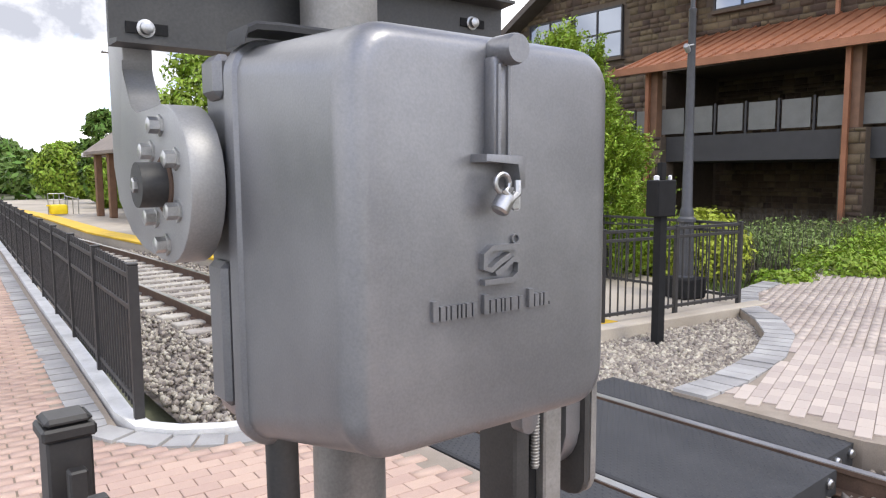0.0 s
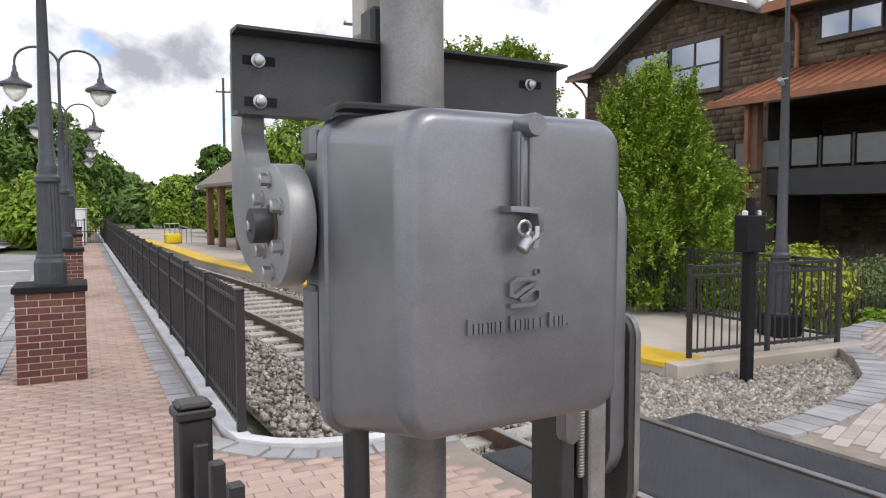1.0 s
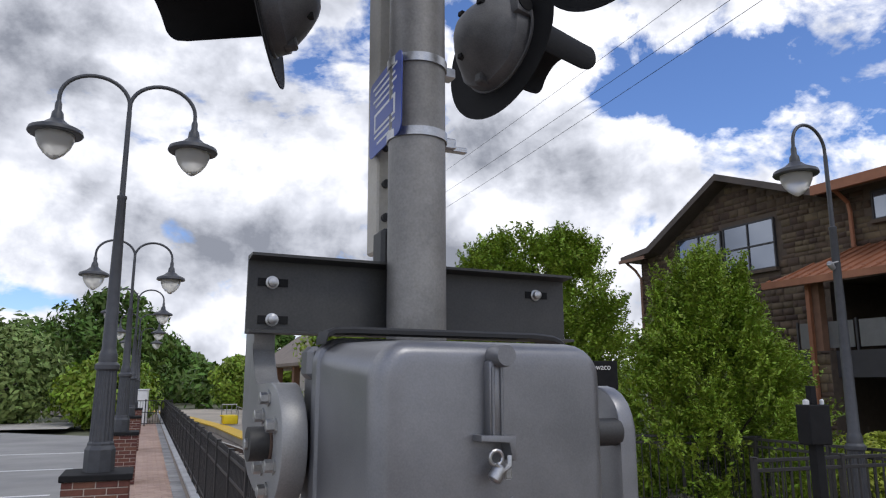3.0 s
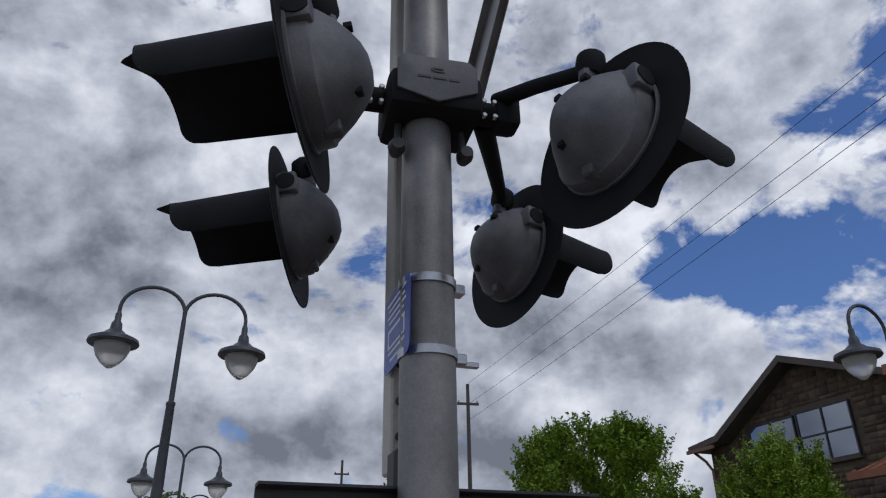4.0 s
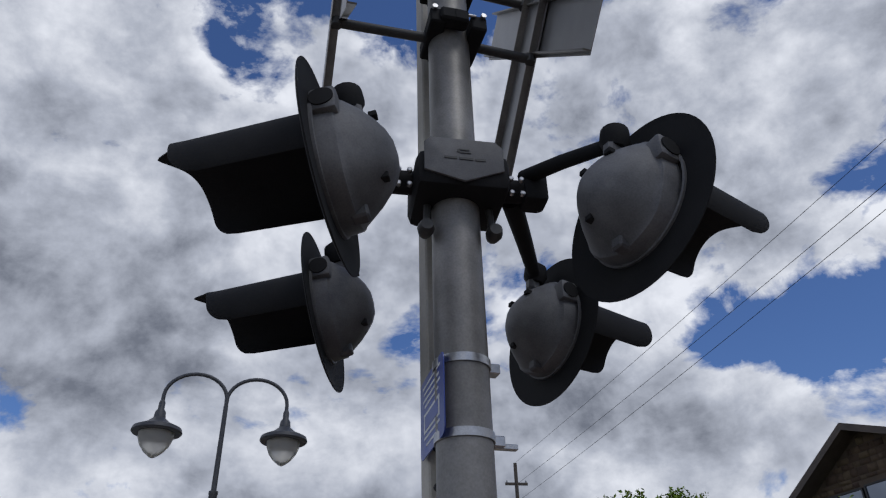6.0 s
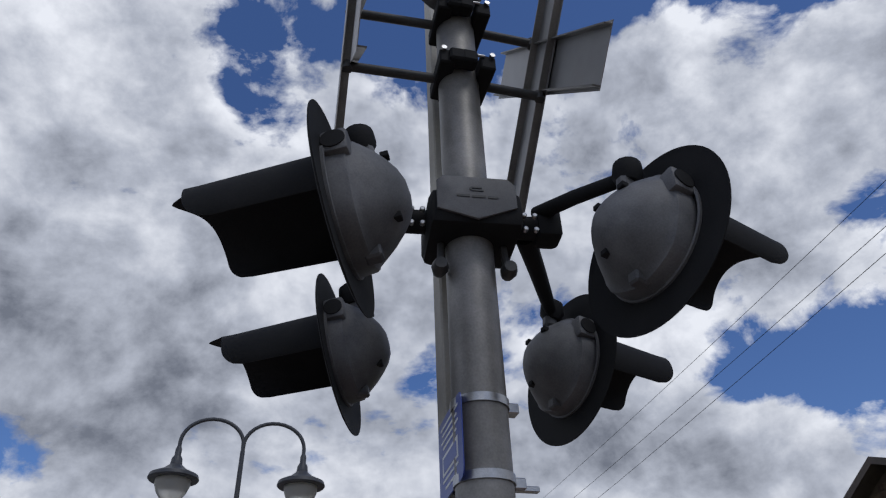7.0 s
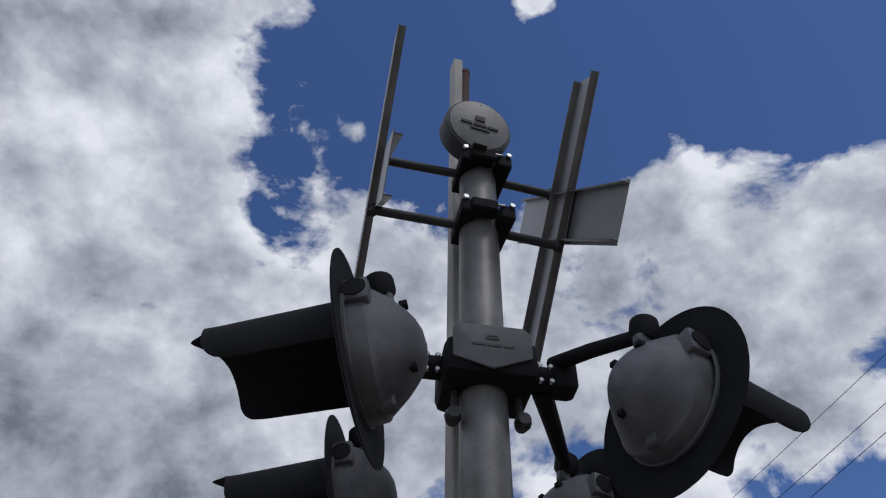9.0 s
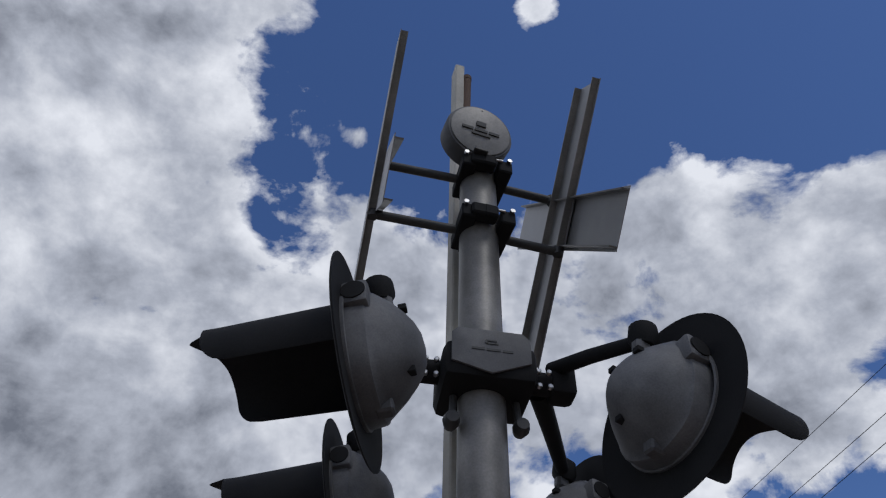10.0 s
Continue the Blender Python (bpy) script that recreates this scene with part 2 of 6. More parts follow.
SOIL = material("ground", (0.10, 0.11, 0.06), (0.17, 0.17, 0.10), 0.95, 0, 0.5, 20, 0.5, 0.2)
LEAF = material("tree leaf", (0.12, 0.195, 0.014), (0.27, 0.37, 0.04), 0.55, 0, 0.9, 8, 0.0, 0.0, 0.35, spec=0.3)
LEAFDARK = material("wood leaf", (0.055, 0.105, 0.016), (0.125, 0.20, 0.035), 0.6, 0, 0.22, 5, 0.0, 0.0, 0.4, spec=0.25)
LEAFPALE = material("pale leaf", (0.13, 0.19, 0.05), (0.23, 0.30, 0.09), 0.6, 0, 0.5, 5, 0.0, 0.0, 0.3, spec=0.25)
LEAFYEL = material("yellow-green shrub leaf", (0.22, 0.27, 0.02), (0.36, 0.40, 0.05), 0.6, 0, 0.8, 8, 0, 0, 0.25, spec=0.25)
BARK = material("bark", (0.05, 0.04, 0.03), (0.10, 0.085, 0.065), 0.9, 0, 9, 60, 0.6)
STONEWALL = material("brown stone", (0.066, 0.044, 0.027), (0.138, 0.093, 0.058), 0.85, 0, 2.0, 40, 0.5, 0.3, 0.42)
STONEJOINT = material("stone joint", (0.075, 0.055, 0.04), (0.12, 0.09, 0.066), 0.9, 0, 5, 60, 0.3)
COPPER = material("copper coloured roof", (0.26, 0.105, 0.052), (0.38, 0.165, 0.088), 0.55, 0.25, 2, 60, 0.1, 0.2)
TRIM = material("brown trim", (0.16, 0.085, 0.05), (0.23, 0.125, 0.075), 0.6, 0, 5, 80, 0.1)
ROOFTRIM = material("dark brown roof edge", (0.075, 0.06, 0.05), (0.12, 0.095, 0.08), 0.7, 0, 4, 80, 0.2, 0.2)
FASCIA = material("dark fascia", (0.032, 0.031, 0.032), (0.05, 0.048, 0.049), 0.6, 0, 3, 60, 0.1)
PANEL = material("pale mesh panel", (0.13, 0.13, 0.12), (0.18, 0.18, 0.17), 0.6, 0, 3, 90, 0.1)
SHINGLE = material("brown shingle", (0.17, 0.14, 0.115), (0.25, 0.21, 0.175), 0.9, 0, 3, 60, 0.4)
YELLOWCART = material("yellow cart", (0.75, 0.55, 0.01), (0.85, 0.65, 0.02), 0.5, 0, 5, 60, 0.05)
WOODPOLE = material("utility pole wood", (0.07, 0.06, 0.05), (0.12, 0.10, 0.085), 0.9, 0, 6, 60, 0.4)

GLASS = bpy.data.materials.new("window glass")
GLASS.use_nodes = True
g_ = GLASS.node_tree.nodes["Principled BSDF"]
g_.inputs["Base Color"].default_value = (0.24, 0.27, 0.32, 1)
g_.inputs["Roughness"].default_value, g_.inputs["Specular IOR Level"].default_value = 0.04, 1.0
g_.inputs["Metallic"].default_value = 0.7
LENS = bpy.data.materials.new("frosted lamp glass")
LENS.use_nodes = True
g_ = LENS.node_tree.nodes["Principled BSDF"]
g_.inputs["Base Color"].default_value = (0.82, 0.80, 0.74, 1)
g_.inputs["Roughness"].default_value, g_.inputs["Transmission Weight"].default_value, g_.inputs["IOR"].default_value = 0.35, 0.65, 1.2
REDLENS = bpy.data.materials.new("red signal lens")
REDLENS.use_nodes = True
g_ = REDLENS.node_tree.nodes["Principled BSDF"]
g_.inputs["Base Color"].default_value = (0.07, 0.006, 0.006, 1)
g_.inputs["Roughness"].default_value = 0.2


# ---- mesh helpers ----
def empty(name, m, label="", category="", group="", kind=""):
    ob = new(name)
    ob.empty_display_size = 0.1
    ob.matrix_world = m
    return tagged(ob, label, category, group, kind)


def finish(name, bm, mat, smooth=True, angle=35):
    me = bpy.data.meshes.new(name)
    bmesh.ops.recalc_face_normals(bm, faces=bm.faces)
    bm.to_mesh(me)
    bm.free()
    me.materials.append(mat)
    if smooth:
        me.shade_smooth()
        me.set_sharp_from_angle(angle=radians(angle))
    return me


def part(name, bm, mat, parent, label="", m=None, smooth=True):
    ob = new(name, finish(name, bm, mat, smooth))
    ob.parent = parent
    if m is not None:
        ob.matrix_basis = m
    return tagged(ob, label)


def thing(name, bm, mat, m=None, label="", category="", group="", kind="", smooth=True):
    ob = new(name, finish(name, bm, mat, smooth))
    if m is not None:
        ob.matrix_world = m
    return tagged(ob, label, category, group, kind)


def slab(bm, x0, x1, y0, y1, z0, z1, bevel=0.0, seg=1, m=None):
    vs = [bm.verts.new(c) for c in ((x0, y0, z0), (x1, y0, z0), (x1, y1, z0), (x0, y1, z0), (x0, y0, z1), (x1, y0, z1), (x1, y1, z1), (x0, y1, z1))]
    fs = [bm.faces.new([vs[i] for i in q]) for q in ((3, 2, 1, 0), (4, 5, 6, 7), (0, 1, 5, 4), (1, 2, 6, 5), (2, 3, 7, 6), (3, 0, 4, 7))]
    if bevel:
        es = list({e for f in fs for e in f.edges})
        out = bmesh.ops.bevel(bm, geom=es, offset=bevel, segments=seg, profile=0.5, affect="EDGES")
        vs = list({v for f in out["faces"] for v in f.verts} | {v for v in vs if v.is_valid})
    if m is not None:
        bmesh.ops.transform(bm, matrix=m, verts=[v for v in vs if v.is_valid])
    return vs


def ring_loft(bm, rings, close_ends=True):
    """Rings of equal vertex count joined into a skin."""
    rows = [[bm.verts.new(p) for p in ring] for ring in rings]
    k = len(rows[0])
    for a, b in zip(rows, rows[1:]):
        for i in range(k):
            bm.faces.new((a[i], a[(i + 1) % k], b[(i + 1) % k], b[i]))
    if close_ends:
        bm.faces.new(rows[0][::-1])
        bm.faces.new(rows[-1])
    return [v for r in rows for v in r]


def turned(bm, profile, seg=24, m=None, close=True):
    """A turned shape about z from (radius, z) pairs."""
    rings = [[Vector((max(r, 1e-4) * math.cos(2 * math.pi * i / seg), max(r, 1e-4) * math.sin(2 * math.pi * i / seg), z)) for i in range(seg)] for r, z in profile]
    if m is not None:
        rings = [[m @ p for p in r] for r in rings]
    return ring_loft(bm, rings, close)


def between(a, b):
    a, b = Vector(a), Vector(b)
    return Matrix.Translation(a) @ (b - a).to_track_quat("Z", "Y").to_matrix().to_4x4(), (b - a).length


def rod(bm, a, b, r, r2=None, seg=12):
    m, n = between(a, b)
    return turned(bm, [(r, 0), (r if r2 is None else r2, n)], seg, m)


def tube(bm, pts, r, seg=10, r_end=None):
    pts = [Vector(p) for p in pts]
    rings = []
    side = None
    for i, p in enumerate(pts):
        t = (pts[min(i + 1, len(pts) - 1)] - pts[max(i - 1, 0)]).normalized()
        if side is None:
            side = t.orthogonal().normalized()
        side = (side - t * side.dot(t)).normalized()
        up = t.cross(side)
        rr = r if r_end is None else r + (r_end - r) * i / (len(pts) - 1)
        rings.append([p + (side * math.cos(2 * math.pi * k / seg) + up * math.sin(2 * math.pi * k / seg)) * rr for k in range(seg)])
    return ring_loft(bm, rings)


def extrude_outline(bm, outline, axis, a, b, bevel=0.0):
    """A plate: a 2D outline extruded along an axis from a to b."""
    def at(u, v, w):
        return {"x": (w, u, v), "y": (u, w, v), "z": (u, v, w)}[axis]
    lo, hi = [bm.verts.new(at(u, v, a)) for u, v in outline], [bm.verts.new(at(u, v, b)) for u, v in outline]
    k = len(outline)
    f0, f1 = bm.faces.new(lo[::-1]), bm.faces.new(hi)
    for i in range(k):
        bm.faces.new((lo[i], lo[(i + 1) % k], hi[(i + 1) % k], hi[i]))
    if bevel:
        es = list(f0.edges) + list(f1.edges)
        bmesh.ops.bevel(bm, geom=es, offset=bevel, segments=2, profile=0.5, affect="EDGES")
    return lo + hi


def round_rect(x0, x1, z0, z1, r, seg=5):
    pts = []
    for cx, cz, a0 in ((x1 - r, z0 + r, -90), (x1 - r, z1 - r, 0), (x0 + r, z1 - r, 90), (x0 + r, z0 + r, 180)):
        for i in range(seg + 1):
            a = radians(a0 + 90 * i / seg)
            pts.append((cx + r * math.cos(a), cz + r * math.sin(a)))
    return pts


def soup(name, verts, faces, mat):
    """A mesh object from numpy arrays of vertices and equal-sided faces."""
    me = bpy.data.meshes.new(name)
    nv, nf, k = len(verts), len(faces), faces.shape[1]
    me.vertices.add(nv)
    me.vertices.foreach_set("co", np.asarray(verts, np.float32).ravel())
    me.loops.add(nf * k)
    me.loops.foreach_set("vertex_index", np.asarray(faces, np.int32).ravel())
    me.polygons.add(nf)
    me.polygons.foreach_set("loop_start", np.arange(0, nf * k, k, dtype=np.int32))
    me.polygons.foreach_set("loop_total", np.full(nf, k, np.int32))
    me.update(calc_edges=True)
    me.validate()
    me.materials.append(mat)
    return new(name, me)


def BM():
    return bmesh.new()


rng = np.random.default_rng(7)

# ---- ground, track and platform ----
WD, WN = Vector((-0.105, 0.9945, 0)), Vector((0.9945, 0.105, 0))   # along and across the brick walk


def W(s, u, z=0.0):
    return WD * s + WN * u + Vector((0, 0, z))


WALK_TURN = 6.03
TRACK = [(-30, 9.3), (-14, 6.0), (-8, 4.8), (-5, 4.2), (-2.6, 3.72), (1.2, 3.14), (4.6, 2.57), (9, 1.77), (14, 0.78), (20, -0.5), (28, -2.3), (40, -5.6), (55, -11.0), (75, -21), (110, -45)]


def curve_at(table, y):
    for (y0, x0), (y1, x1) in zip(table, table[1:]):
        if y <= y1:
            break
    k = (y - y0) / (y1 - y0)
    return x0 + (x1 - x0) * k


def track_x(y):
    """The track's centre line, smoothed."""
    return sum(curve_at(TRACK, y + d) for d in (-1.5, -0.75, 0, 0.75, 1.5)) / 5


def track_frame(y):
    p = Vector((track_x(y), y, 0))
    t = (Vector((track_x(y + 0.5), y + 0.5, 0)) - Vector((track_x(y - 0.5), y - 0.5, 0))).normalized()
    return p, t, Vector((t.y, -t.x, 0))


def sheet(name, outline, z, mat, label, category, depth=0.0):
    bm = BM()
    top = [bm.verts.new((x, y, z)) for x, y in outline]
    bm.faces.new(top)
    if depth:
        low = [bm.verts.new((x, y, z - depth)) for x, y in outline]
        k = len(outline)
        for i in range(k):
            bm.faces.new((top[i], top[(i + 1) % k], low[(i + 1) % k], low[i]))
    return thing(name, bm, mat, None, label, category, kind="structure", smooth=False)


def xy(v):
    return (v.x, v.y)


sheet("ground", [(-1500, -1500), (1500, -1500), (1500, 1500), (-1500, 1500)], -0.34, SOIL, "rough grassy ground reaching to the horizon", "ground")
GAUGE, RAILZ = 0.61, -0.05
band = [(-30, 0), (-14, 0), (-8, 0), (-5, 0), (-2, 0), (1, 0), (5, 0), (9, 0), (14, 0), (20, 0), (30, 0), (45, 0), (60, 0), (90, 0)]
left = [xy(track_frame(y)[0] - track_frame(y)[2] * 2.0) for y, _ in band]
right = [xy(track_frame(y)[0] + track_frame(y)[2] * 3.2) for y, _ in band]
sheet("ballast_bed", left + right[::-1], -0.24, BALLASTBED, "bed of grey and brown crushed ballast stone", "ballast")

# brick paving on the near side, and the path beyond the track
near_kerb = [W(-2.45, 0.86), W(-2.62, 0.92), W(-2.85, 1.12), W(-3.0, 1.4), W(-3.08, 1.75), W(-3.1, 2.1), W(-3.1, 2.45)]
pad_edge = [(2.72, -3.2), (2.78, -3.6), (3.05, -5.15), (3.6, -8.5), (4.6, -14)]
sheet("pavement", [xy(W(60, -0.98)), xy(W(-9, -0.98)), xy(W(-14, -0.98))] + pad_edge[::-1] + [xy(p) for p in near_kerb[::-1]] + [xy(W(60, 0.86))],
      -0.012, SAND, "sandy bed of the red brick paved walk", "pavement", 0.3)
far_path = [(4.98, -3.55), (5.6, -3.42), (6.5, -3.08), (7.3, -2.6), (7.85, -2.05), (8.35, -1.35), (9.3, -0.6), (12, 0.4), (16, 1.2), (24, 2.5), (24, -2.4), (14, -3.2), (9, -5.5), (5.4, -5.2), (5.25, -4.9)]
sheet("far_path", far_path, -0.022, SAND, "sandy bed of the brick path beyond the track", "path", 0.3)
PLAT = [(5.72, -1.5), (4.9, 1.6), (3.78, 6.2), (2.7, 11.2), (1.6, 16), (0.2, 26), (-1.8, 36), (-5, 48)]
plat_back = [(2, 52), (6, 36), (7.5, 26), (8.6, 16), (9.3, 8), (9.4, 2), (8.95, -1.1)]
sheet("platform", PLAT + plat_back + [(8.75, -1.42), (6.3, -1.55)], -0.01, PLATFORM, "pale concrete station platform with a worn edge", "platform", 0.3)
bm = BM()
for (x0, y0), (x1, y1) in zip(PLAT, PLAT[1:]):
    n = Vector((y1 - y0, -(x1 - x0), 0)).normalized() * 0.62
    vs = [bm.verts.new(p) for p in ((x0 - 0.02, y0, 0.014), (x0 + n.x, y0 + n.y * 0.3, 0.014), (x1 + n.x, y1 + n.y, 0.014), (x1 - 0.02, y1, 0.014))]
    ws = [bm.verts.new(v.co - Vector((0, 0, 0.05))) for v in vs]
    bm.faces.new(vs)
    for i in range(4):
        bm.faces.new((vs[i], vs[(i + 1) % 4], ws[(i + 1) % 4], ws[i]))
thing("platform_edge", bm, YELLOW, None, "yellow tactile warning strip along the platform edge", "warning strip", kind="structure", smooth=False)

bm = BM()
ring_loft(bm, [[(x, y, -0.3), (x + 0.01, y - 0.2, -0.3), (x + 0.01, y - 0.2, 0.0), (x + 0.008, y - 0.19, 0.012), (x, y, 0.012)] for x, y in ((5.74, -1.49), (6.3, -1.47), (7.2, -1.42), (8.2, -1.36), (8.8, -1.32))])
thing("platform_kerb", bm, PLATFORM, None, "worn tan concrete kerb at the platform end", "kerb", kind="structure", smooth=False)

# parking lot to the other side of the walk
sheet("parking_lot", [xy(W(-14, -1.06)), xy(W(22, -1.06)), xy(W(26, -5)), xy(W(27, -40)), xy(W(-14, -40))], -0.1, ASPHALT, "pale grey asphalt parking lot", "parking lot")
sheet("far_road", [xy(W(28, -3)), xy(W(34, -3)), xy(W(38, -60)), xy(W(30, -60))], -0.09, CONCRETE, "pale far roadway beyond the parking lot", "road")
for s in (2.4, 6.7, 11.0, 15.3):
    bm = BM()
    slab(bm, -6.6, -1.35, -0.05, 0.05, 0, 0.004, m=Matrix.Translation(W(s, 0, -0.099)) @ pose(0, 0, 0, 0, 0, WALK_TURN - 1))
    thing("parking_line", bm, WHITE, None, "white painted parking bay line on the asphalt", "road marking", "parking lines", smooth=False)

# rails, ties and plates
def rail(side):
    ys = [-30 + 1.0 * i for i in range(106)]
    holder = empty("rail", Matrix.Identity(4), "worn steel rail on timber ties, rusty sides and bright head", "rail", "rails")
    prof = [(-0.07, -0.17), (0.07, -0.17), (0.07, -0.155), (0.012, -0.135), (0.012, -0.04), (0.035, -0.03), (0.035, -0.004), (-0.035, -0.004), (-0.035, -0.03), (-0.012, -0.04), (-0.012, -0.135), (-0.07, -0.155)]
    bm = BM()
    rings = []
    for y in ys:
        p, t, n = track_frame(y)
        c = p + n * side * GAUGE
        rings.append([c + n * u + Vector((0, 0, RAILZ + v)) for u, v in prof])
    ring_loft(bm, rings)
    part("rail_web", bm, RAIL, holder, smooth=False)
    bm = BM()
    rings = []
    for y in ys:
        p, t, n = track_frame(y)
        c = p + n * side * GAUGE
        rings.append([c + n * u + Vector((0, 0, RAILZ + v)) for u, v in ((-0.03, -0.004), (0.03, -0.004), (0.03, 0.002), (-0.03, 0.002))])
    ring_loft(bm, rings)
    part("rail_head", bm, RAILTOP, holder, "bright worn running surface", smooth=False)


rail(-1)
rail(1)
bm = BM()
slab(bm, -1.02, 1.02, -0.11, 0.11, -0.15, 0.0, 0.012)
tie_mesh = finish("tie", bm, TIE, False)
for i in range(70):
    y = -2.5 + i * 0.56
    p, t, n = track_frame(y)
    ob = new("tie", tie_mesh)
    ob.matrix_world = Matrix.Translation(p + Vector((random.uniform(-.03, .03), 0, RAILZ - 0.115))) @ pose(0, 0, 0, 0, 0, math.degrees(math.atan2(n.y, n.x)) + random.uniform(-1, 1))
    tagged(ob, "weathered pale timber railway tie in the ballast", "railway tie", "railway ties")


def pad(u0, u1, y0, y1, name, label):
    """One rubber crossing panel between or beside the rails, with a ribbed top."""
    holder = empty(name, Matrix.Identity(4), label, "rubber mat", "crossing mats")
    bm = BM()
    n = 14
    rings = []
    for i in range(n + 1):
        y = y0 + (y1 - y0) * i / n
        p, t, nn = track_frame(y)
        rings.append([p + nn * u + Vector((0, 0, z)) for u, z in ((u0, -0.2), (u1, -0.2), (u1, RAILZ - 0.012), (u1 - 0.015, RAILZ), (u0 + 0.015, RAILZ), (u0, RAILZ - 0.012))])
    ring_loft(bm, rings)
    part("panel", bm, RUBBER, holder, smooth=False)
    bm = BM()
    k = int((u1 - u0) / 0.034)
    rows = int((y1 - y0) / 0.05)
    for i in range(k):
        for j in range(rows):
            p, t, nn = track_frame(y0 + (j + 0.5 + 0.5 * (i % 2)) * (y1 - y0) / (rows + 1))
            c = p + nn * (u0 + 0.03 + (u1 - u0 - 0.06) * i / max(1, k - 1)) + Vector((0, 0, RAILZ))
            q = [bm.verts.new(c + nn * a + t * b) for a, b in ((-.011, 0), (0, -.017), (.011, 0), (0, .017))]
            tip = bm.verts.new(c + Vector((0, 0, 0.005)))
            for a in range(4):
                bm.faces.new((q[a], q[(a + 1) % 4], tip))
    tagged(part("studs", bm, RUBBER, holder, smooth=False), kind="stuff")
    for uu in (u0 + 0.12, u1 - 0.12):
        bm = BM()
        p, t, nn = track_frame(y0)
        turned(bm, [(0.03, -0.035), (0.03, 0.02), (0.02, 0.03)], 10, Matrix.Translation(p + nn * uu + Vector((0, 0, RAILZ - 0.05))) @ pose(0, 0, 0, 90, 0, 0))
        part("end_bolt", bm, ZINC, holder, "zinc end bolt")


pad(-GAUGE + 0.07, GAUGE - 0.07, -5.15, -3.0, "rubber_mat", "black ribbed rubber crossing panel between the rails")
pad(GAUGE + 0.05, GAUGE + 0.5, -5.05, -3.15, "rubber_mat", "black rubber crossing panel outside the rail")
pad(-GAUGE - 0.42, -GAUGE - 0.05, -6.5, -3.05, "rubber_mat", "black rubber crossing panel on the paved side")


def ribbon(name, pts, w0, w1, z0, z1, mat, label, category, step=0.0):
    """A kerb along a line, in stones when step is given, from w0 to w1 beside the line."""
    holder = None
    if step:
        holder = empty(name, Matrix.Identity(4), label, category, kind="structure")
    pts = [Vector(p) for p in pts]
    dense = []
    for a, b in zip(pts, pts[1:]):
        k = max(1, int((b - a).length / (step or 0.25)))
        dense += [a.lerp(b, i / k) for i in range(k)]
    dense.append(pts[-1])
    segs = []
    for i, p in enumerate(dense):
        t = (dense[min(i + 1, len(dense) - 1)] - dense[max(0, i - 1)]).normalized()
        n = Vector((t.y, -t.x, 0))
        segs.append((p + n * w0, p + n * w1))
    if not step:
        bm = BM()
        ring_loft(bm, [[(a.x, a.y, z0), (b.x, b.y, z0), (b.x, b.y, z1), (a.x, a.y, z1)] for a, b in segs])
        return thing(name, bm, mat, None, label, category, kind="structure", smooth=False)
    for i, ((a, b), (c, d)) in enumerate(zip(segs, segs[1:])):
        g = 0.04
        a2, b2, c2, d2 = a.lerp(c, g), b.lerp(d, g), c.lerp(a, g), d.lerp(b, g)
        zz = z1 + random.uniform(-0.006, 0.006)
        bm = BM()
        lo = [bm.verts.new((p.x, p.y, z0)) for p in (a2, b2, d2, c2)]
        mid = (a2 + b2 + c2 + d2) / 4
        hi = [bm.verts.new((p.x + (mid.x - p.x) * .04, p.y + (mid.y - p.y) * .04, zz)) for p in (a2, b2, d2, c2)]
        bm.faces.new(hi)
        for q in range(4):
            bm.faces.new((lo[q], lo[(q + 1) % 4], hi[(q + 1) % 4], hi[q]))
        part("kerb_stone", bm, mat, holder, smooth=False)
        if i > 170:
            break
    return holder


walk_kerb = [W(46, 0.80), W(20, 0.82), W(8, 0.84), W(0, 0.86), W(-2.2, 0.86)] + near_kerb[1:]
ribbon("kerb", walk_kerb, -0.02, -0.14, -0.35, 0.03, KERB, "white granite kerb along the fence and ballast", "kerb")
ribbon("cobble_kerb", [W(-13.5, -1.04), W(22, -1.04)], -0.07, 0.05, -0.2, 0.02, COBBLE, "kerb of small pale granite blocks beside the parking lot", "kerb", 0.22)
far_kerb = [Vector((x, y, 0)) for x, y in far_path[:9]]
ribbon("path_border", far_kerb, 0.0, 0.30, -0.2, -0.002, PAVERGREY, "grey paver border around the ballast", "path border", 0.16)

# ---- signal mast with its gate mechanism ----
TH = 9.0
MAST = pose(1.361, -6.07, 0, 0, 0, TH)
mast = empty("crossing_signal_mast", MAST, "grey galvanised railway crossing signal mast standing in brick paving", "signal mast")
bm = BM()
turned(bm, [(0.078, 0.02), (0.078, 2.2), (0.077, 4.42), (0.06, 4.46)], 40)
LEAN = pose(0, 0, 1.9) @ pose(0, 0, 0, 0, -0.25, 0) @ pose(0, 0, -1.9)   # the pole leans a little
part("pole", bm, STEEL, mast, m=LEAN)
bm = BM()
turned(bm, [(0.19, 0.0), (0.19, 0.03), (0.12, 0.06), (0.1, 0.25), (0.085, 0.27)], 24)
part("base_casting", bm, CAST, mast)
for z in (2.654, 2.446):
    bm = BM()
    turned(bm, [(0.08, z - 0.012), (0.083, z - 0.012), (0.083, z + 0.012), (0.08, z + 0.012)], 40, close=False)
    slab(bm, 0.075, 0.11, -0.02, 0.02, z - 0.018, z + 0.012, 0.003)
    part("strap", bm, ZINC, mast, "bright steel banding strap", m=LEAN)
bm = BM()
slab(bm, 0.08, 0.15, -0.01, 0.01, 2.425, 2.44, 0.002)
part("strap_bracket", bm, ZINC, mast, m=LEAN)

